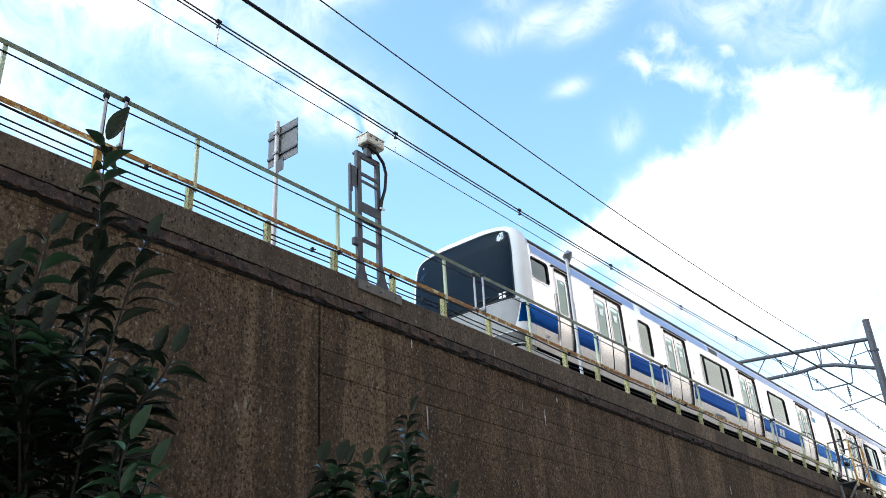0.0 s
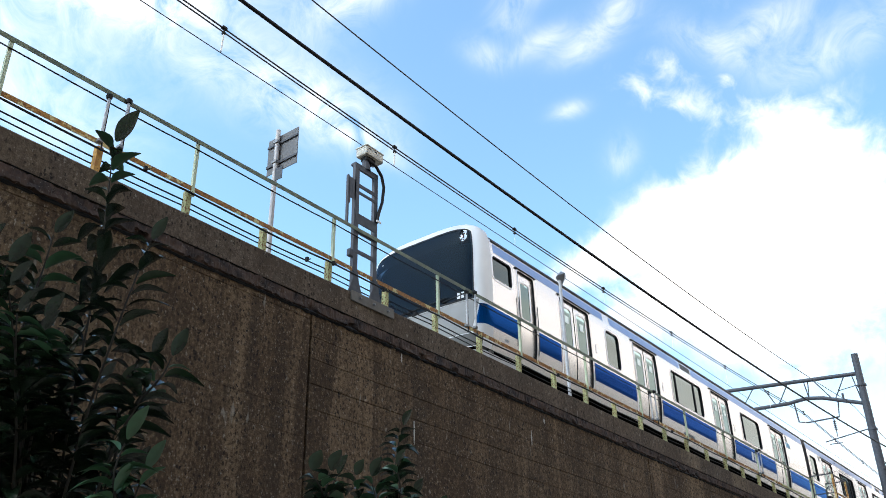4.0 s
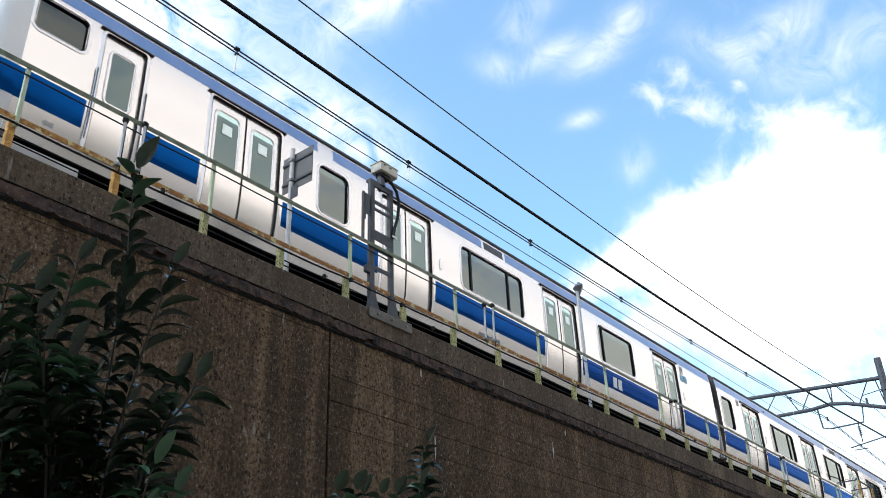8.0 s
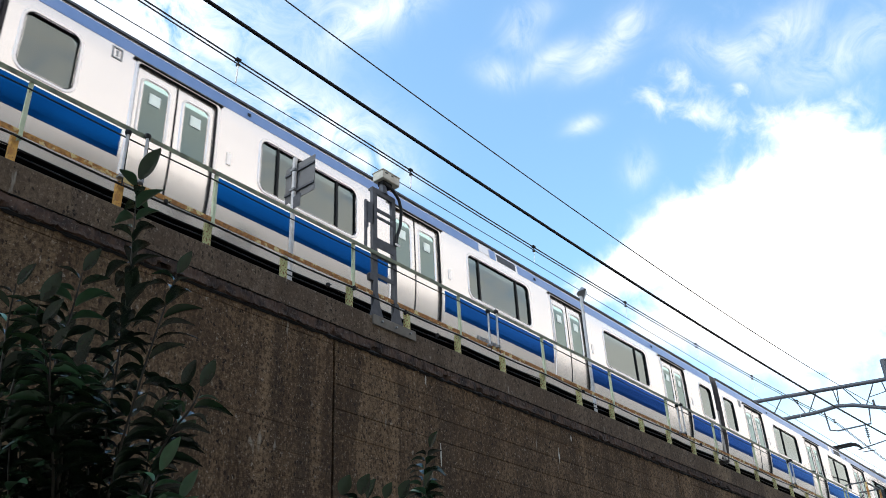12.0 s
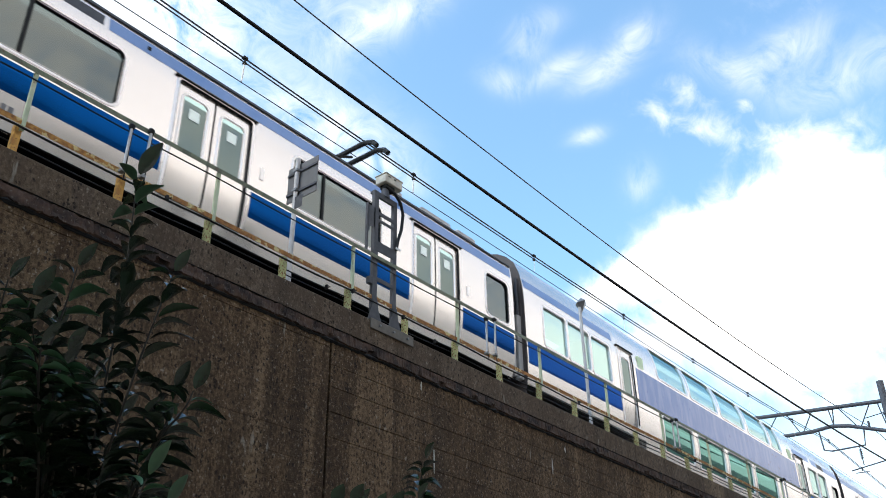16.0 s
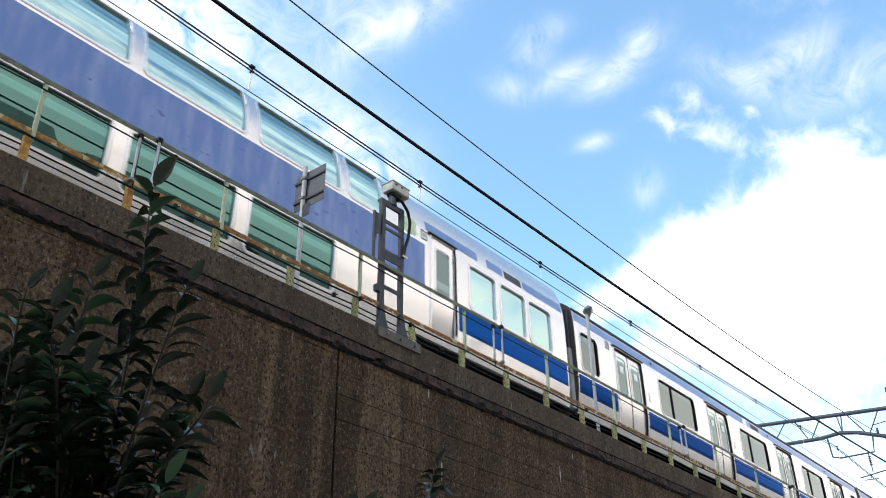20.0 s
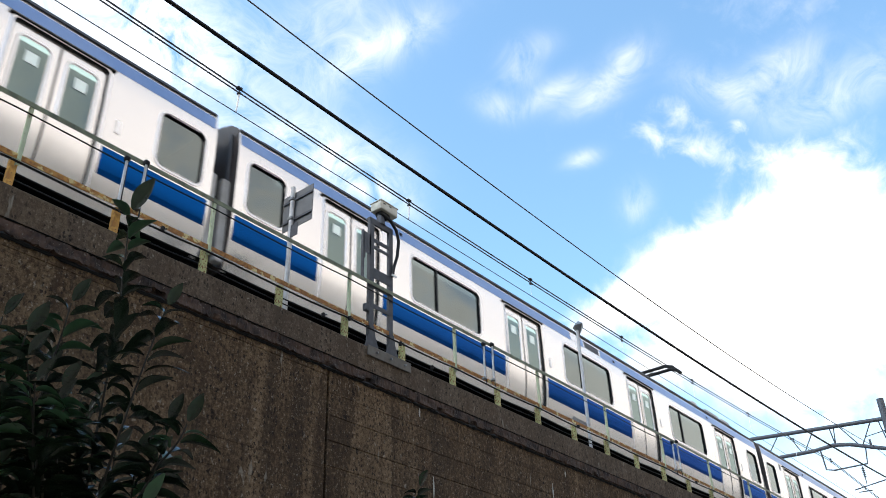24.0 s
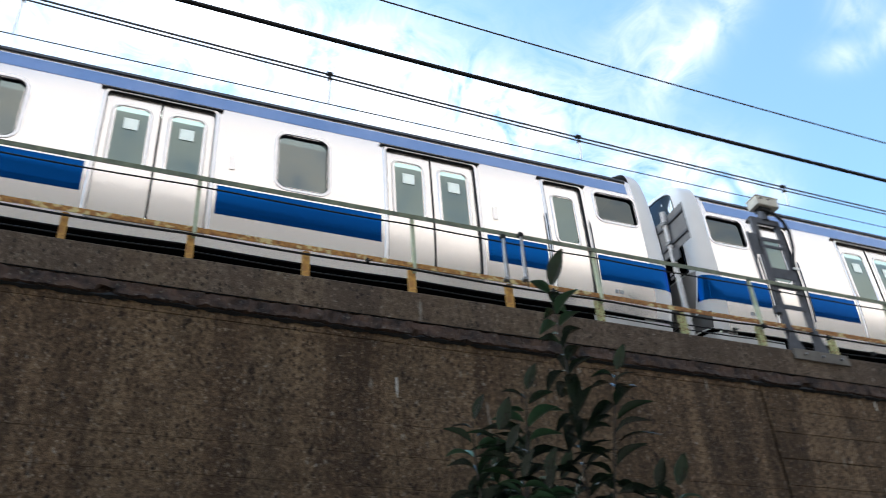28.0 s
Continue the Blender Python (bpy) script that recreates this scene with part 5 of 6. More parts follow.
def nose_tip(z):
    return float(np.interp(z, (0.3, 0.8, 1.3, 1.9, 2.6, 3.2, 3.5, 3.75), (0.10, 0.0, -0.04, -0.05, -0.03, 0.02, 0.07, 0.18)))


def nose_half(z):
    if z <= 3.28:
        return half_width(z, PROFILE)
    return float(np.interp(z, (3.28, 3.40, 3.50, 3.58, 3.66, 3.74), (1.425, 1.40, 1.345, 1.26, 1.12, 0.9)))


def nose_point(a, z, out=0.0):
    """a from -1 (near side) over 0 (middle) to 1 (far side)."""
    th, n = radians(90 * abs(a)), 4.6
    h, tip = nose_half(z), nose_tip(z)
    c, s = max(math.cos(th), 0.0) ** (2 / n), max(math.sin(th), 0.0) ** (2 / n)
    return (NOSE_X - (NOSE_X - tip + out) * c, math.copysign(1, a) * (h + out) * s, z)


def nose_patch(a0, a1, z0, z1, out, na=24, nz=10, thick=0.0):
    g, rows = Geo(), []
    for i in range(nz + 1):
        row = []
        for k in range(na + 1):
            z = z0 if callable(z0) or callable(z1) else z0 + (z1 - z0) * i / nz
            lo, hi = (f(z) if callable(f) else f for f in (a0, a1))
            a = lo + (hi - lo) * k / na
            low, high = (f(a) if callable(f) else f for f in (z0, z1))
            row.append(nose_point(a, low + (high - low) * i / nz, out))
        rows.append(row)
    for i in range(nz):
        for k in range(na):
            g.add([rows[i][k], rows[i][k + 1], rows[i + 1][k + 1], rows[i + 1][k]], [(0, 1, 2, 3)])
    return g


def cab_car(name, label, mirror=False):
    """A leading car. Its nose is at x = 0; a mirrored one has it at the far end."""
    length = 19.93
    car = thing(name, label, "train car", "train cars")

    def flip(a, b):
        return (length - b, length - a) if mirror else (a, b)

    def fx(x):
        return length - x if mirror else x

    doors = [3.70, 7.24, 12.18, 17.12]
    cabwin, cabdoor, small = (0.46, 1.13), 1.67, (5.14, 5.79)
    slots = [(8.76, 10.76, (0.155, 0.76)), (13.76, 15.36, (0.13,))]
    openings = [(*flip(d - 0.65, d + 0.65), DOOR_Z0, DOOR_Z1) for d in doors]
    openings += [(*flip(cabdoor - 0.31, cabdoor + 0.31), DOOR_Z0, DOOR_Z1)]
    openings += [(*flip(a + 0.01, b - 0.01), WIN_Z0 + 0.01, WIN_Z1 - 0.01) for a, b in [small, *[s[:2] for s in slots]]]
    rear = (18.59, 19.30)
    if mirror:
        openings.append((*flip(rear[0] + 0.01, rear[1] - 0.01), WIN_Z0 + 0.01, WIN_Z1 - 0.01))
    openings += [(*flip(cabwin[0] + 0.01, cabwin[1] - 0.01), 2.43, 2.91)]
    zb, zt = PROFILE[0][0], 3.28
    body = side_walls(car, *flip(NOSE_X, length), zb, zt, PROFILE, openings, ())
    loop = [(-half_width(z, PROFILE), z) for z in levels(zb, zt, PROFILE)]
    loop = loop + [(-y, z) for y, z in ROOF[1:]] + [(y, z) for y, z in reversed(ROOF[:-1])] + [(-y, z) for y, z in reversed(loop)]
    part("end_wall", Geo().add([(fx(length), y, z) for y, z in loop], [tuple(range(len(loop)))]), M_END, car, "grey end wall")
    part("body", body, M_SILVER, car, "brushed silver-white side walls", smooth=True)
    r = Geo()
    pts = [(-y, z) for y, z in ROOF] + [(y, z) for y, z in reversed(ROOF[:-1])]
    a, b = flip(NOSE_X, length)
    for (ya, za), (yb, zb2) in zip(pts, pts[1:]):
        r.add([(a, ya, za), (b, ya, za), (b, yb, zb2), (a, yb, zb2)], [(0, 1, 2, 3)])
    part("roof", r, M_ROOF, car, "grey coated roof", smooth=True)

    def nose(pname, geo, mat, plabel=""):
        if mirror:
            geo.v = [(length - x, y, z) for x, y, z in geo.v]
        return part(pname, geo, mat, car, plabel, smooth=True)

    ws0, ws1, wa = 1.90, 3.44, 0.525

    def brow(a, lift=0.0):
        """Upper edge of the screen, which follows the roof."""
        return ws1 + lift + 0.13 * max(0.0, 1 - (a / wa) ** 2) - 0.07 * min(1.0, abs(a) / wa) ** 14

    def ridge(a):
        return 3.565 + 0.165 * (1 - a * a)

    full = Geo()
    for z0, z1, nz in ((0.93, ws0, 10), (brow, ridge, 3)):
        full.add(*(lambda q: (q.v, q.f))(nose_patch(-1, 1, z0, z1, 0.0, 44, nz)))
    for s in (-1, 1):
        full.add(*(lambda q: (q.v, q.f))(nose_patch(s * (wa - 0.03), s, ws0, brow, 0.0, 24, 12)))
    top = [nose_point(-1 + 2 * k / 44, ridge(-1 + 2 * k / 44)) for k in range(45)]
    crown = [(NOSE_X + 0.22, -1.2 + 2.4 * k / 44, 3.485 + 0.185 * (1 - (abs(-1 + 2 * k / 44)) ** 2)) for k in range(45)]
    mid = [((p[0] + q[0]) / 2 - 0.03, (p[1] + q[1]) / 2, max(p[2], q[2]) * 0.5 + (p[2] + q[2]) / 4 + 0.0) for p, q in zip(top, crown)]
    for u, v in ((top, mid), (mid, crown)):
        full.add(u + v, [(k, k + 1, k + 46, k + 45) for k in range(44)])
    nose("nose", full, M_WHITE, "smooth white moulded front")
    screen = nose_patch(-wa, wa, ws0, brow, 0.003, 72, 12)
    if not mirror:
        screen.f = [tuple(reversed(f)) for f in screen.f]
    nose("windscreen", screen, M_GLASS_DARK, "large dark curved windscreen")
    nose("windscreen_mask", nose_patch(-wa, wa, ws0, ws0 + 0.2, -0.02, 30, 2), M_RUBBER, "black lower screen mask")
    nose("windscreen_mask", nose_patch(-wa, wa, lambda a: brow(a, -0.34), brow, -0.02, 30, 3), M_RUBBER)
    # cab wall and desk in near-black: the dim interior is in their colour
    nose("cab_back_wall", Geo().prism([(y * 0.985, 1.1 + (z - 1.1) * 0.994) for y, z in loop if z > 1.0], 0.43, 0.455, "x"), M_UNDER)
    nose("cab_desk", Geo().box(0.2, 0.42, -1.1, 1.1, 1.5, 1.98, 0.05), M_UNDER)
    for s in (-1, 1):
        nose("screen_frame", nose_patch(s * (wa - 0.014), s * (wa + 0.004), ws0 - 0.02, ws1 - 0.10, 0.008, 6, 12), M_RUBBER, "black screen edge")
    for z0, z1 in ((ws0 - 0.02, ws0 + 0.015), (lambda a: brow(a, -0.015), lambda a: brow(a, 0.02))):
        nose("screen_frame", nose_patch(-wa, wa, z0, z1, 0.008, 72, 2), M_RUBBER, "black screen edge")
    for s in (-1, 1):
        lo = lambda z, s=s: s * (0.68 - 0.13 * (1.8 - z) / 0.43)
        nose("front_band", nose_patch(lo, s * 1.0, 1.37, 1.77, 0.004, 12, 4), M_BLUE, "deep blue corner band")
        nose("headlamp", nose_patch(s * 0.32 - 0.009, s * 0.32 + 0.009, 3.30, 3.345, 0.012, 6, 4), M_LOGO, "small clear headlamp")
    if not mirror:
        for a0 in (-0.335, -0.275):
            nose("emblem", nose_patch(a0, a0 + 0.045, ws0 + 0.035, ws0 + 0.165, 0.012, 3, 3), M_LOGO, "plain white emblem bar")
    for k in range(2):
        g = Geo()
        p, q = nose_point(-0.08 + 0.3 * k, ws0 + 0.05), nose_point(-0.42 + 0.3 * k, ws0 + 0.13)
        g.tube([(p[0] - 0.02, p[1], p[2]), (q[0] - 0.02, q[1], q[2])], 0.015, 6)
        nose("wiper", g, M_RUBBER)
    nose("front_panel", nose_patch(lambda z: -0.64 + 0.13 * (1.8 - z) / 0.43, lambda z: 0.64 - 0.13 * (1.8 - z) / 0.43, 1.205, 1.865, 0.004, 36, 5), M_FRONT, "silver-grey lower front panel")
    nose("bumper_panel", nose_patch(-0.8, 0.8, 0.95, 1.19, 0.004, 40, 3), M_BUMPER, "dark grey bumper panel")
    sk = nose_patch(-1, 1, 0.28, 0.88, -0.012, 40, 4)
    nose("skirt", sk, M_SKIRT, "pale grey front skirt")
    for y in (-1.34, 1.30):
        nose("skirt_side", Geo().prism([(0.38, 0.34), (0.62, 0.34), (0.78, 0.50), (1.0, 0.64), (1.4, 0.70), (1.4, 0.88), (0.38, 0.88)], y, y + 0.04, "y"), M_SKIRT)
    nose("coupler", Geo().box(-0.12, 0.5, -0.2, 0.2, 0.72, 1.02, 0.03), M_UNDER)

    cuts = []
    for d in doors:
        cuts.append(door(car, fx(d)))
    cuts.append(door(car, fx(cabdoor), single=True))
    window(car, *flip(*small), WIN_Z0, WIN_Z1)
    for s0, s1, div in slots:
        p, q = flip(s0, s1)
        window(car, p, q, WIN_Z0, WIN_Z1, [fx(s0 + (s1 - s0) * c) for c in div])
    if mirror:
        window(car, *flip(*rear), WIN_Z0, WIN_Z1)
        bars(car, "access_marks", 1.45, 2.60, [(0, 0, 0.17, 0.17), (0.2, 0, 0.17, 0.17)], M_CYAN, "two pale blue access marks")
    p, q = flip(*cabwin)
    window(car, p, q, 2.42, 2.92, r=0.09, glass=M_GLASS_CAB)
    band(car, between(*flip(NOSE_X - 0.02, length - 0.04), cuts), 1.37, 1.77, PROFILE, M_BLUE, "deep blue band")
    p, q = flip(0.52, length - 0.04)
    band(car, [(p, fx(5.3) - 0.2), (fx(5.3) + 0.15, fx(9.85) - 0.4), (fx(9.85) + 0.4, q)], 3.01, 3.21, PROFILE, M_BLUE_PALE, "blue upper band, paled by painted sky sheen")
    part("display_panel", slab(fx(9.85) - 0.31, fx(9.85) + 0.31, 3.03, 3.19, PROFILE, 0.004, 0.003), M_GALV_DARK, car, "dark grey destination display")
    roof_edge(car, *flip(0.5, length - 0.02))
    gangway(car, fx(length), -1 if mirror else 1)
    for x in (3.2, 17.0):
        bogie(car, fx(x))
    bars(car, "depot_mark", fx(0.95) - 0.12, 1.20, [(0, 0, 0.05, 0.05), (0.07, 0, 0.05, 0.05)], M_PALE_MARK, "small grey marking")
    for x in (cabdoor - 0.35, cabdoor + 0.35):
        rail = [(fx(x), -(half_width(z, PROFILE) + 0.03), z) for z in (1.25, 1.45, 1.7, 2.0, 2.3)]
        part("grab_rail", Geo().tube(rail, 0.010, 8), M_GALV_DARK, car, "dark grab rail beside the cab door", smooth=True)
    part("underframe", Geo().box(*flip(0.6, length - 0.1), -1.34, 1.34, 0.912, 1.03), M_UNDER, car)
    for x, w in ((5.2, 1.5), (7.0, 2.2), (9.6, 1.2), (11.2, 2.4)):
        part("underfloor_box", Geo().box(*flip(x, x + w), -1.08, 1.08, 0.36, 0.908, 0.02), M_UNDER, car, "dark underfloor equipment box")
    part("floor", Geo().box(*flip(0.6, length - 0.1), -1.35, 1.35, 1.05, 1.12), M_FLOOR, car)
    part("ceiling", Geo().box(*flip(0.7, length - 0.1), -1.3, 1.3, 3.0, 3.05), M_INSIDE, car, "pale inner ceiling")
    for y in (-1.18, 1.18):
        part("ceiling_lamp", Geo().box(*flip(2.2, length - 1.0), y - 0.06, y + 0.06, 2.95, 2.996), M_LAMP, car, "lit ceiling lamp strip")
    roof_units(car, length)
    bars(car, "emblem", fx(14.2) - 0.45 * mirror, 1.42, EMBLEM, M_LOGO, "plain white emblem bars")
    if not mirror:
        bars(car, "car_number_plate", 18.0, 2.76, NUMBER, M_PALE_MARK, "small grey number plate")
        bars(car, "access_marks", 17.95, 2.55, [(0, 0, 0.17, 0.17), (0.2, 0, 0.17, 0.17)], M_CYAN, "two pale blue access marks")
    bars(car, "serial_bars", fx(9.6) - 0.35, 1.13, SERIAL, M_GREY_MARK, "dark serial marking")
    for d in doors:
        bars(car, "door_switch", fx(d) + 0.86, 2.05, [(0, 0, 0.07, 0.2)], M_RIM, "small white panel")
    return car


def deck_car(name, label, front_windows, rear_windows, small_rear):
    """A double-deck car with two rows of tinted windows between its end saloons."""
    length, prof = 20.1, PROFILE_DECK
    car = thing(name, label, "double-deck train car", "train cars")
    d1, d2 = 4.22, 16.04
    upper = [(5.94, 7.61), (7.83, 9.55), (9.8, 11.5), (11.77, 13.44), (13.66, 14.45)]
    lower = [(5.89, 7.52), (7.87, 9.51), (9.79, 11.46), (11.73, 13.38)]
    ends = list(front_windows) + list(rear_windows)
    openings = [(d - 0.33, d + 0.33, DOOR_Z0, DOOR_Z1) for d in (d1, d2)]
    openings += [(a + 0.01, b - 0.01, 1.93, 2.79) for a, b in ends]
    openings += [(a + 0.01, b - 0.01, 2.77, 3.60) for a, b in upper] + [(a + 0.01, b - 0.01, 0.94, 1.77) for a, b in lower]
    if small_rear:
        openings += [(small_rear[0] + 0.01, small_rear[1] - 0.01, 2.0, 2.6)]
    dips = [(-0.01, 4.9, 0.5, 0.92), (15.3, length + 0.01, 0.5, 0.92)]
    shell(car, length, prof, ROOF_DECK, openings + dips, far=[o for o in openings if o[2] > 1.9] + dips)
    cuts = []
    for d in (d1, d2):
        w, z0, z1, ww = 0.66, 1.85, 2.74, 0.4
        leaf = part("door_leaf", cached("deck_leaf", lambda: leaf_mesh(w, z0, z1, ww)), None, car, m=pose(d, -0.004, 0))
        part("seal", cached("deck_lseal", lambda: ring(ww, z0, z1, 0.09, ((0.03, -0.021), (0.022, -0.012), (0.0, -0.012), (-0.01, -0.03)), PROFILE).mesh("seal", M_RIM, True)), None, leaf)
        part("pane", cached("deck_lpane", lambda: pane(ww, z0, z1, 0.09, -0.027, PROFILE).mesh("pane", M_GLASS_DOOR, True)), None, leaf)
        part("door_rim", cached("deck_rim", lambda: ring(0.66, DOOR_Z0 - 0.02, DOOR_Z1, 0.05, ((0.055, 0.001), (0.045, 0.012), (0.005, 0.010), (0.0, -0.03)), prof, 24).mesh("door_rim", M_RIM, True)), None, car, m=pose(d, 0, 0))
        # black strips on top and right edge imitate the recess shadow
        part("drip_strip", cached("deck_drip_shade", lambda: slab(-0.4, 0.4, 2.955, 2.985, prof, 0.035, 0.04).mesh("drip_strip", M_RUBBER)), None, car, "black drip strip with the recess shadow", m=pose(d, 0, 0))
        part("shut_line", cached("deck_side_shade", lambda: slab(-0.018, 0.018, 1.2, 2.95, prof, 0.0125, 0.02).mesh("shut_line", M_RUBBER)), None, car, "black strip for the recess shadow at the side", m=pose(d + 0.345, 0, 0))
        cuts.append((d - 0.33, d + 0.33))
    for a, b in ends:
        window(car, a, b, 1.92, 2.80, r=0.09, prof=prof, glass=M_GLASS_GREEN, pid="e", rubber=M_RIM)
    for a, b in upper:
        window(car, a, b, 2.76, 3.61, r=0.08, prof=prof, glass=M_GLASS_GREEN, pid="u", rubber=M_RIM)
    for a, b in lower:
        window(car, a, b, 0.93, 1.78, r=0.06, prof=prof, glass=M_GLASS_LOW, pid="l", rubber=M_RIM)
    if small_rear:
        window(car, *small_rear, 1.99, 2.61, r=0.05, prof=prof, pid="s")
    band(car, [(0.04, d1 - 0.42)], 1.35, 1.86, prof, M_BLUE, "deep blue band")
    band(car, [(d2 + 0.42, length - 0.04)], 1.35, 1.86, prof, M_BLUE, "deep blue band")
    band(car, [(d1 + 0.5, d2 - 0.52)], 1.86, 2.66, prof, M_BLUE_DECK, "broad blue band between the decks with painted reflections")
    band(car, [(0.04, d1 - 0.55), (d1 - 0.2, d1 + 0.6)][:1], 3.0, 3.19, prof, M_BLUE_PALE, "blue upper band, paled by painted sky sheen")
    band(car, [(d2 - 0.46, d2 + 1.06), (d2 + 1.37, d2 + 1.88), (d2 + 2.6, length - 0.04)], 3.0, 3.19, prof, M_BLUE_PALE, "blue upper band, paled by painted sky sheen")
    part("display_panel", slab(d2 + 1.95, d2 + 2.52, 3.0, 3.17, prof, 0.004, 0.003), M_GALV_DARK, car, "dark grey destination display")
    part("upper_deck_floor", Geo().box(5.0, 15.3, -1.4, 1.4, 2.18, 2.28), M_INSIDE, car)
    part("ceiling", Geo().box(0.2, length - 0.2, -0.88, 0.88, 3.84, 3.88), M_INSIDE, car, "pale inner ceiling")
    for y in (-0.7, 0.7):
        part("ceiling_lamp", Geo().box(1.0, length - 1.0, y - 0.07, y + 0.07, 3.79, 3.836), M_LAMP_DECK, car, "lit ceiling lamp strip")
        part("ceiling_lamp", Geo().box(5.2, 15.1, y - 0.05, y + 0.05, 2.13, 2.176), M_LAMP_DECK, car, "lit ceiling lamp strip")
    seat = cached("seat", lambda: Geo().box(-0.07, 0.07, -0.42, 0.42, 0, 0.72, 0.03).mesh("seat_back", M_SEAT))
    for x in [5.7 + 0.95 * i for i in range(9)]:
        for y in (-0.95, 0.95):
            for z in (2.28, 0.7):
                part("seat_back", seat, None, car, m=pose(x, y, z))
    for x in (4.85, 15.4):
        part("deck_bulkhead", Geo().prism([(-1.35, 0.8), (1.35, 0.8), (1.35, 3.2), (1.1, 3.65), (0.85, 3.83), (-0.85, 3.83), (-1.1, 3.65), (-1.35, 3.2)], x, x + 0.05, "x"), M_INSIDE, car)
    # four-leaved green mark by the doors
    for x in (d1 + 0.78, d2 - 0.91):
        g = Geo()
        for a in range(4):
            c, q = math.cos(radians(45 + 90 * a)), math.sin(radians(45 + 90 * a))
            loop = [(x + 0.105 * c + 0.09 * math.cos(radians(t)), 2.86 + 0.105 * q + 0.09 * math.sin(radians(t))) for t in range(0, 360, 30)]
            y = -(half_width(2.86, prof) + 0.012)
            g.prism(loop, y, y + 0.03, "y")
        part("four_leaf_mark", g, M_CLOVER, car, "light green four-leaved mark")
    bars(car, "car_number_plate", d2 - 0.6, 2.76, NUMBER, M_PALE_MARK, "small grey number plate", prof)
    gangway(car, 0.0, -1), gangway(car, length, 1)
    return car


def build_train():
    """Cars in running order, each with its distance behind the leading car's first door."""
    cars = []
    first = cab_car("cab_car", "silver leading train car with blue bands and dark windscreen")
    cars.append((first, -3.70))
    two = plain_car("train_car", "silver commuter train car with blue bands, four double doors", [(0.17, 0.79), (0.17, 0.79), (0.75,)])
    cars.append((two, 16.63))
    three = plain_car("pantograph_car", "silver train car with blue bands and a raised pantograph", [(0.36,), (0.36,), (0.33,)], pantograph=True)
    cars.append((three, 36.63))
    four = deck_car("deck_car", "silver double-deck train car with green-tinted windows", [(0.70, 1.57), (1.66, 2.54), (2.64, 3.46)], [(16.83, 17.65), (17.8, 18.57)], (19.16, 19.74))
    cars.append((four, 56.63))
    five = deck_car("deck_car", "silver double-deck train car with green-tinted windows", [(1.53, 2.35), (2.52, 3.31)], [(16.82, 17.62), (17.8, 18.62), (18.77, 19.55)], None)
    cars.append((five, 77.13))
    six = plain_car("train_car", "silver commuter train car with blue bands, small end windows", [(0.36,), (0.36,), (0.33,)])
    cars.append((six, 97.63))
    cars.append((copy_thing(six, Matrix()), 117.63))
    cars.append((copy_thing(three, Matrix()), 137.63))
    nine = plain_car("train_car", "silver commuter train car with blue bands and wide windows", [(0.17, 0.79), (0.17, 0.79), (0.17, 0.79)])
    cars.append((nine, 157.63))
    cars.append((cab_car("cab_car", "silver trailing train car with its cab at the rear", mirror=True), 177.65))
    cars.append((copy_thing(first, Matrix()), 197.97))
    return cars


CARS = build_train()

# seconds and the place of the leading car's first door along the track
RUN = ((0, 17.54), (1.0, 17.54), (2.0, 17.52), (3.0, 17.27), (3.5, 16.92), (5.5, 13.84), (6.3, 11.91), (7.0, 9.97), (8.0, 6.53), (9.0, 2.50), (9.5, 0.24), (10.0, -2.13), (11.0, -7.77), (12.5, -16.86), (14.5, -31.0), (15.0, -34.82), (16.0, -43.05), (17.0, -52.1), (18.0, -61.6), (18.5, -66.56), (19.0, -71.66), (20.0, -82.39), (21.0, -93.66), (21.5, -99.35),
       (23.5, -124.65), (24.0, -131.3), (25.0, -145.05), (26.0, -159.42), (26.5, -167.03), (27.0, -174.72), (27.4, -180.9), (27.6, -184.04), (27.8, -187.08), (28.0, -190.18))


# ---- shrubs beside the camera ----
def leaf_geo(length, width, bend, fold):
    """A pointed oval leaf, folded along its rib and bent down to its tip; it grows along +x."""
    g, n = Geo(), 7
    rows = []
    for i in range(n + 1):
        u = i / n
        w = width * math.sin(math.pi * min(u * 0.94 + 0.03, 1.0)) ** 0.8 * (1 - 0.25 * u)
        x, z = length * (u - 0.12 * bend * u * u), -length * 0.5 * bend * u * u
        rows.append([(x, -w, z + fold * w), (x, -w * 0.5, z + fold * w * 0.35), (x, 0, z), (x, w * 0.5, z + fold * w * 0.35), (x, w, z + fold * w)])
    for a, b in zip(rows, rows[1:]):
        for k in range(4):
            g.add([a[k], a[k + 1], b[k + 1], b[k]], [(0, 1, 2, 3)])
    return g


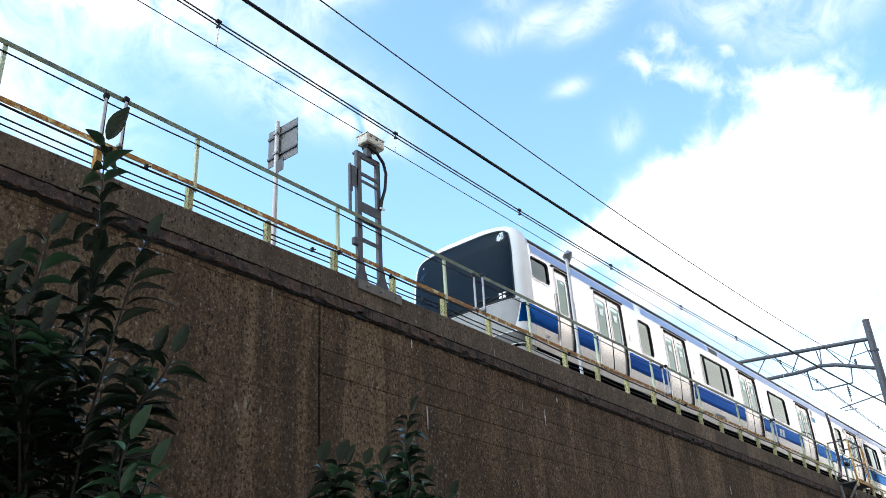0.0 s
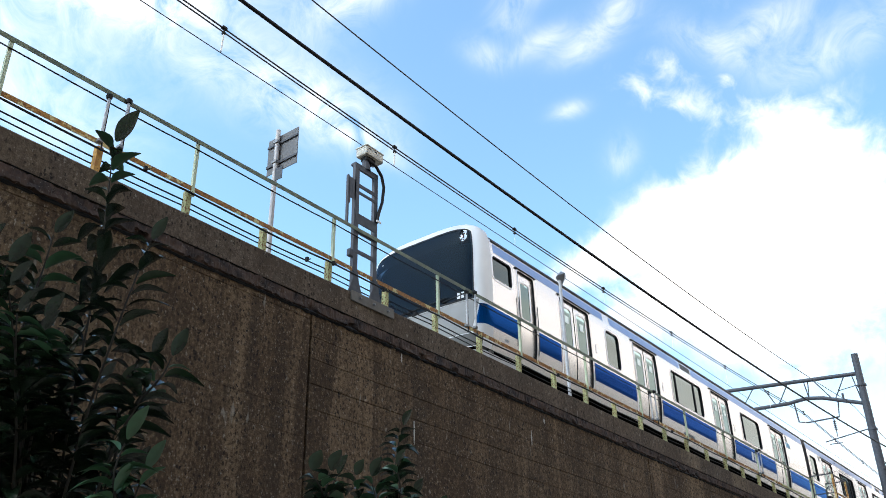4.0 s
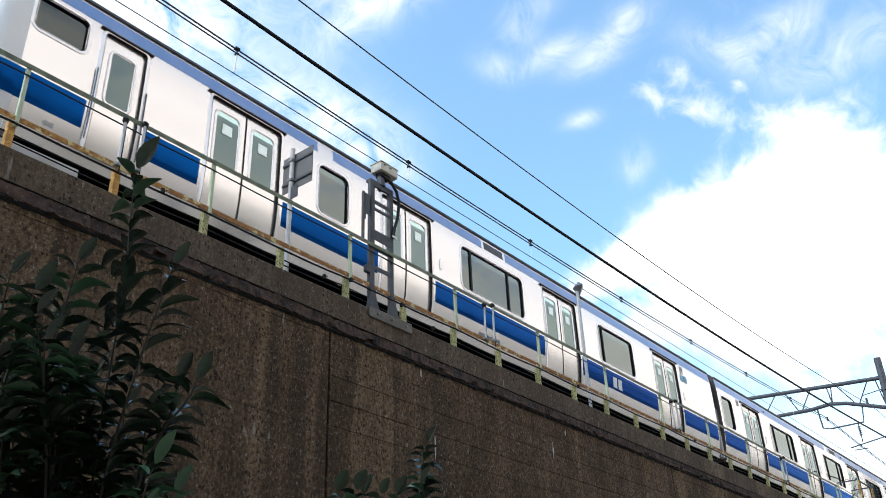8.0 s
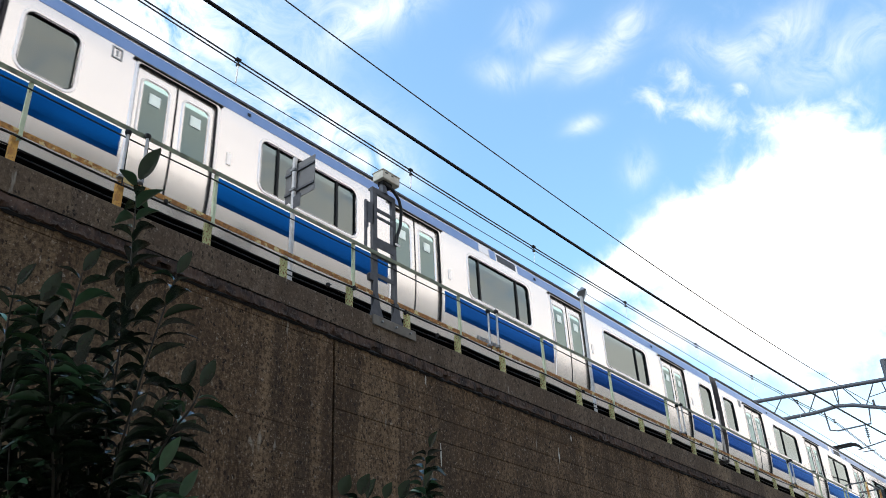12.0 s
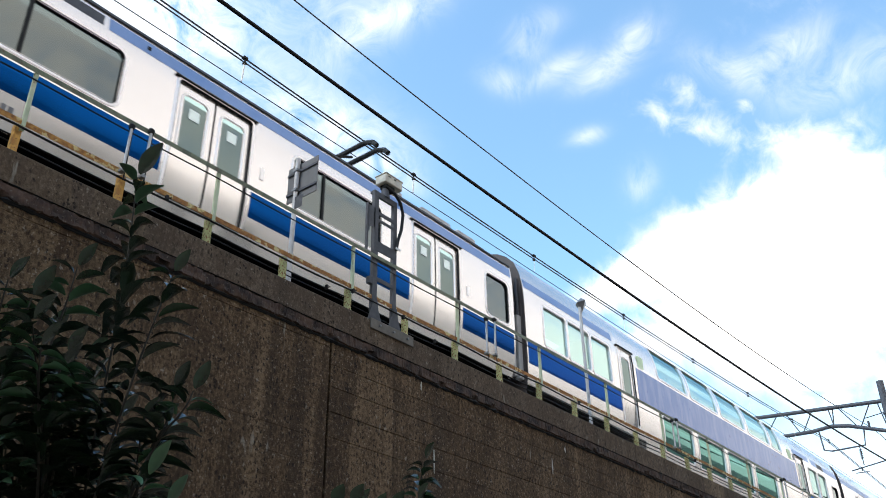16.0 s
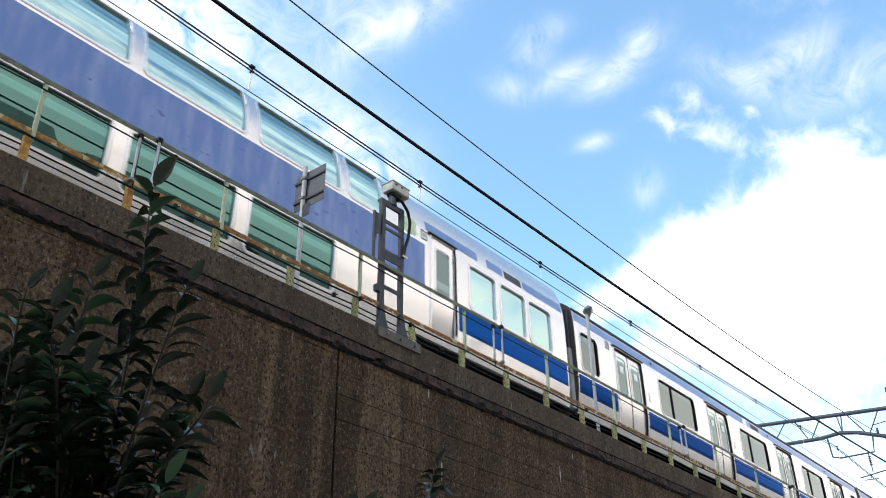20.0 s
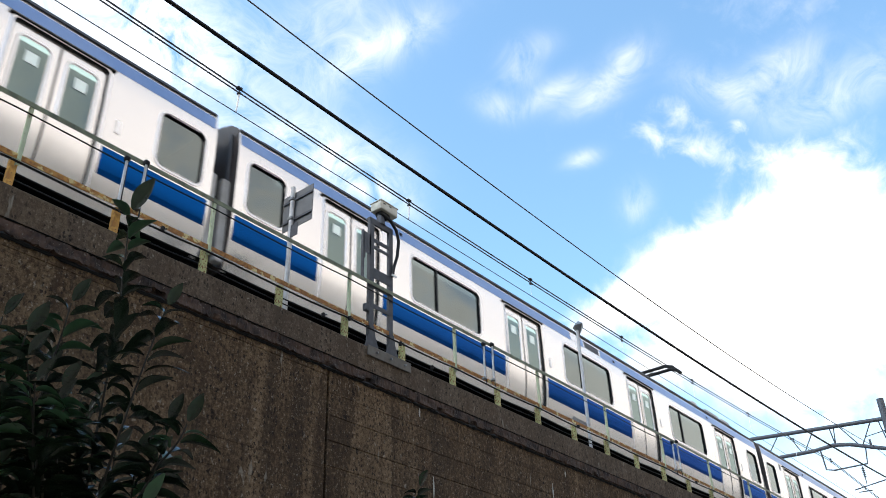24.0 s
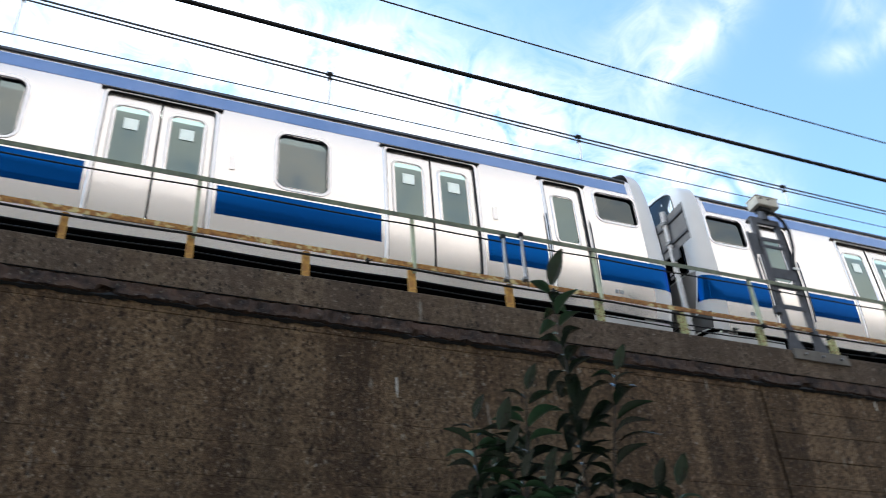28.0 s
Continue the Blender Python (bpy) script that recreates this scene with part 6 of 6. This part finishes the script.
def shrub(name, label, base, shoots, seed, own, step=0.02, size=0.068, broad=1.0, young=False, rise=(0, 42), crown=1.1, reach=9.0):
    """A shrub of upright shoots with leaves in two uneven ranks. shoots: tip and knee of each one; all spring from the base."""
    rnd = random.Random(seed)
    t = thing(name, label, "shrub", "shrubs", pose(*base, 0))
    origin = Vector((base[0], base[1], 0))
    kinds = []
    for i in range(6):
        geo = leaf_geo(size * rnd.uniform(0.85, 1.15), size * broad * rnd.uniform(0.20, 0.25), rnd.uniform(0.7, 1.5), rnd.uniform(0.3, 0.7))
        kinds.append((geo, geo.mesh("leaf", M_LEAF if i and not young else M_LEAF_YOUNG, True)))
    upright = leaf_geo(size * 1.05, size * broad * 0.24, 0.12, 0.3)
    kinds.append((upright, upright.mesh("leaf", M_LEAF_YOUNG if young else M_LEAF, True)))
    rest, count, spots = Geo(), 0, []
    for n, (tip, knee) in enumerate(shoots):
        tip, knee = Vector(tip) - origin, Vector(knee) - origin
        foot = Vector((rnd.uniform(-0.08, 0.08), rnd.uniform(-0.08, 0.08), 0))
        ctrl = knee + (knee - tip) * (knee.z * 0.45 / max(0.05, tip.z - knee.z)) * 0.35
        bow = Vector((rnd.uniform(-0.012, 0.012), rnd.uniform(-0.012, 0.012), 0))
        pts = [foot.lerp(ctrl, u).lerp(ctrl.lerp(knee, u), u) for u in [i / 12 for i in range(12)]]
        pts += [knee.lerp(tip, i / 8) + bow * math.sin(math.pi * i / 8) for i in range(9)]
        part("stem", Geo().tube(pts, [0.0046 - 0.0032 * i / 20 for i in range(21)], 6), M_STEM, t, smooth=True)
        walked = [0.0]
        for a, b in zip(reversed(pts[:-1]), reversed(pts[1:])):
            walked.append(walked[-1] + (b - a).length)
        turn = -0.52 + rnd.uniform(-0.6, 0.6)
        spots.append((tip.copy(), -0.9 if not n else turn, 66, crown if not n else rnd.uniform(0.75, 1.0), 6, 0.0, -0.5 if not n else -0.9))
        s = 0.018
        while s < min(walked[-1] * 0.6, reach if n > 6 else 0.75):
            k = max(i for i, w in enumerate(walked) if w <= s)
            p = pts[-1 - k].lerp(pts[-2 - k], (s - walked[k]) / max(1e-6, walked[k + 1] - walked[k]))
            turn += math.pi + rnd.uniform(-0.55, 0.55)
            grown = 0.7 + 0.35 * min(1.0, s / 0.07)
            spots.append((p, turn, rnd.uniform(*rise), grown * rnd.uniform(0.8, 1.15), rnd.randrange(6), s, rnd.uniform(-0.5, 0.5)))
            s += step * rnd.uniform(0.65, 1.25)
    spots.sort(key=lambda q: q[5])
    for p, turn, lift, scale, kind, s, roll in spots:
        geo, me = kinds[kind if kind == 6 or rnd.random() < 0.9 else 0]
        m = Matrix.Translation(p) @ Euler((roll, -radians(lift), turn)).to_matrix().to_4x4() @ Matrix.Scale(scale, 4) @ Matrix.Translation((0.008, 0, 0))
        if count < own:
            part("leaf", me, None, t, m=m)
        else:
            rest.add([m @ Vector(v) for v in geo.v], geo.f)
        count += 1
    if rest.v:
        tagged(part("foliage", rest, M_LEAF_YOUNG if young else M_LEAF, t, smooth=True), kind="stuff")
    return t


def short(x, y, z, lean=0.0):
    """A low shoot: its tip, and a knee a hand's width below."""
    return ((x, y, z), (x - 0.25 * (x - 0.92) + lean, y, z - 0.22))


BIG_SHOOTS = [
    ((0.905, 1.66, 2.695), (0.917, 1.66, 2.107)), ((0.99, 1.58, 2.445), (0.92, 1.58, 2.108)),
    ((1.04, 1.52, 2.165), (0.984, 1.52, 2.066)), ((1.02, 1.56, 2.175), (0.995, 1.57, 2.05)),
    ((0.837, 1.72, 2.445), (0.817, 1.72, 2.272)), ((0.727, 1.66, 2.31), (0.711, 1.66, 2.185)), ((0.689, 1.70, 2.35), (0.692, 1.70, 2.209)),
    short(0.738, 1.60, 2.19), short(0.814, 1.65, 2.18), short(0.913, 1.70, 2.20), short(0.848, 1.75, 2.16), short(0.951, 1.80, 2.19), short(1.053, 1.80, 2.17), short(0.981, 1.60, 2.10),
    short(0.97, 1.70, 2.03), short(1.08, 1.72, 2.03), short(0.91, 1.85, 2.08), short(1.0, 1.65, 1.95), short(1.09, 1.68, 1.95),
    short(0.87, 1.85, 2.33), short(0.97, 1.84, 2.29), short(0.79, 1.84, 2.27), short(0.77, 1.74, 2.10), short(0.72, 1.66, 2.03),
]
rnd_low = random.Random(21)
BIG_SHOOTS += [short(rnd_low.uniform(0.66, 0.90), rnd_low.uniform(1.60, 1.86), rnd_low.uniform(2.06, 2.24), rnd_low.uniform(-0.04, 0.04)) for _ in range(6)]
SMALL_SHOOTS = [
    ((1.72, 1.45, 2.15), (1.69, 1.45, 2.01)), ((1.395, 1.45, 1.975), (1.43, 1.45, 1.90)), ((1.456, 1.45, 1.985), (1.45, 1.45, 1.90)), ((1.49, 1.46, 1.985), (1.47, 1.46, 1.90)),
    ((1.553, 1.46, 1.995), (1.60, 1.46, 1.90)), ((1.61, 1.46, 2.0), (1.64, 1.46, 1.90)), ((1.77, 1.45, 1.985), (1.72, 1.45, 1.90)), ((1.87, 1.45, 1.955), (1.76, 1.45, 1.88)), ((1.66, 1.42, 2.03), (1.67, 1.43, 1.92)),
]
YOUNG_SHOOTS = [((0.915, 1.45, 1.945), (0.925, 1.45, 1.82)), ((0.965, 1.45, 1.90), (0.95, 1.45, 1.80)), ((0.905, 1.45, 1.85), (0.92, 1.45, 1.76))]
shrub("evergreen_shrub", "dark glossy evergreen shrub with upright leafy shoots", (0.92, 1.70, 0), BIG_SHOOTS, 3, 280, step=0.0155, size=0.072, broad=1.08, crown=1.3, reach=0.36, rise=(12, 55))
shrub("evergreen_shrub", "small dark evergreen shrub with few leafy shoots", (1.62, 1.46, 0), SMALL_SHOOTS, 8, 240, step=0.0095, size=0.05, broad=1.7, rise=(5, 60), crown=0.9)
shrub("evergreen_shrub", "low evergreen shrub with bright young green leaves", (0.93, 1.46, 0), YOUNG_SHOOTS, 5, 60, step=0.013, size=0.062, young=True, broad=1.1, rise=(5, 60))


# ---- movement ----
def motions():
    for car, behind in CARS:
        walk(car, [(t, pose(x + behind, TRACK_Y, RAIL_Z)) for t, x in RUN])


motions()
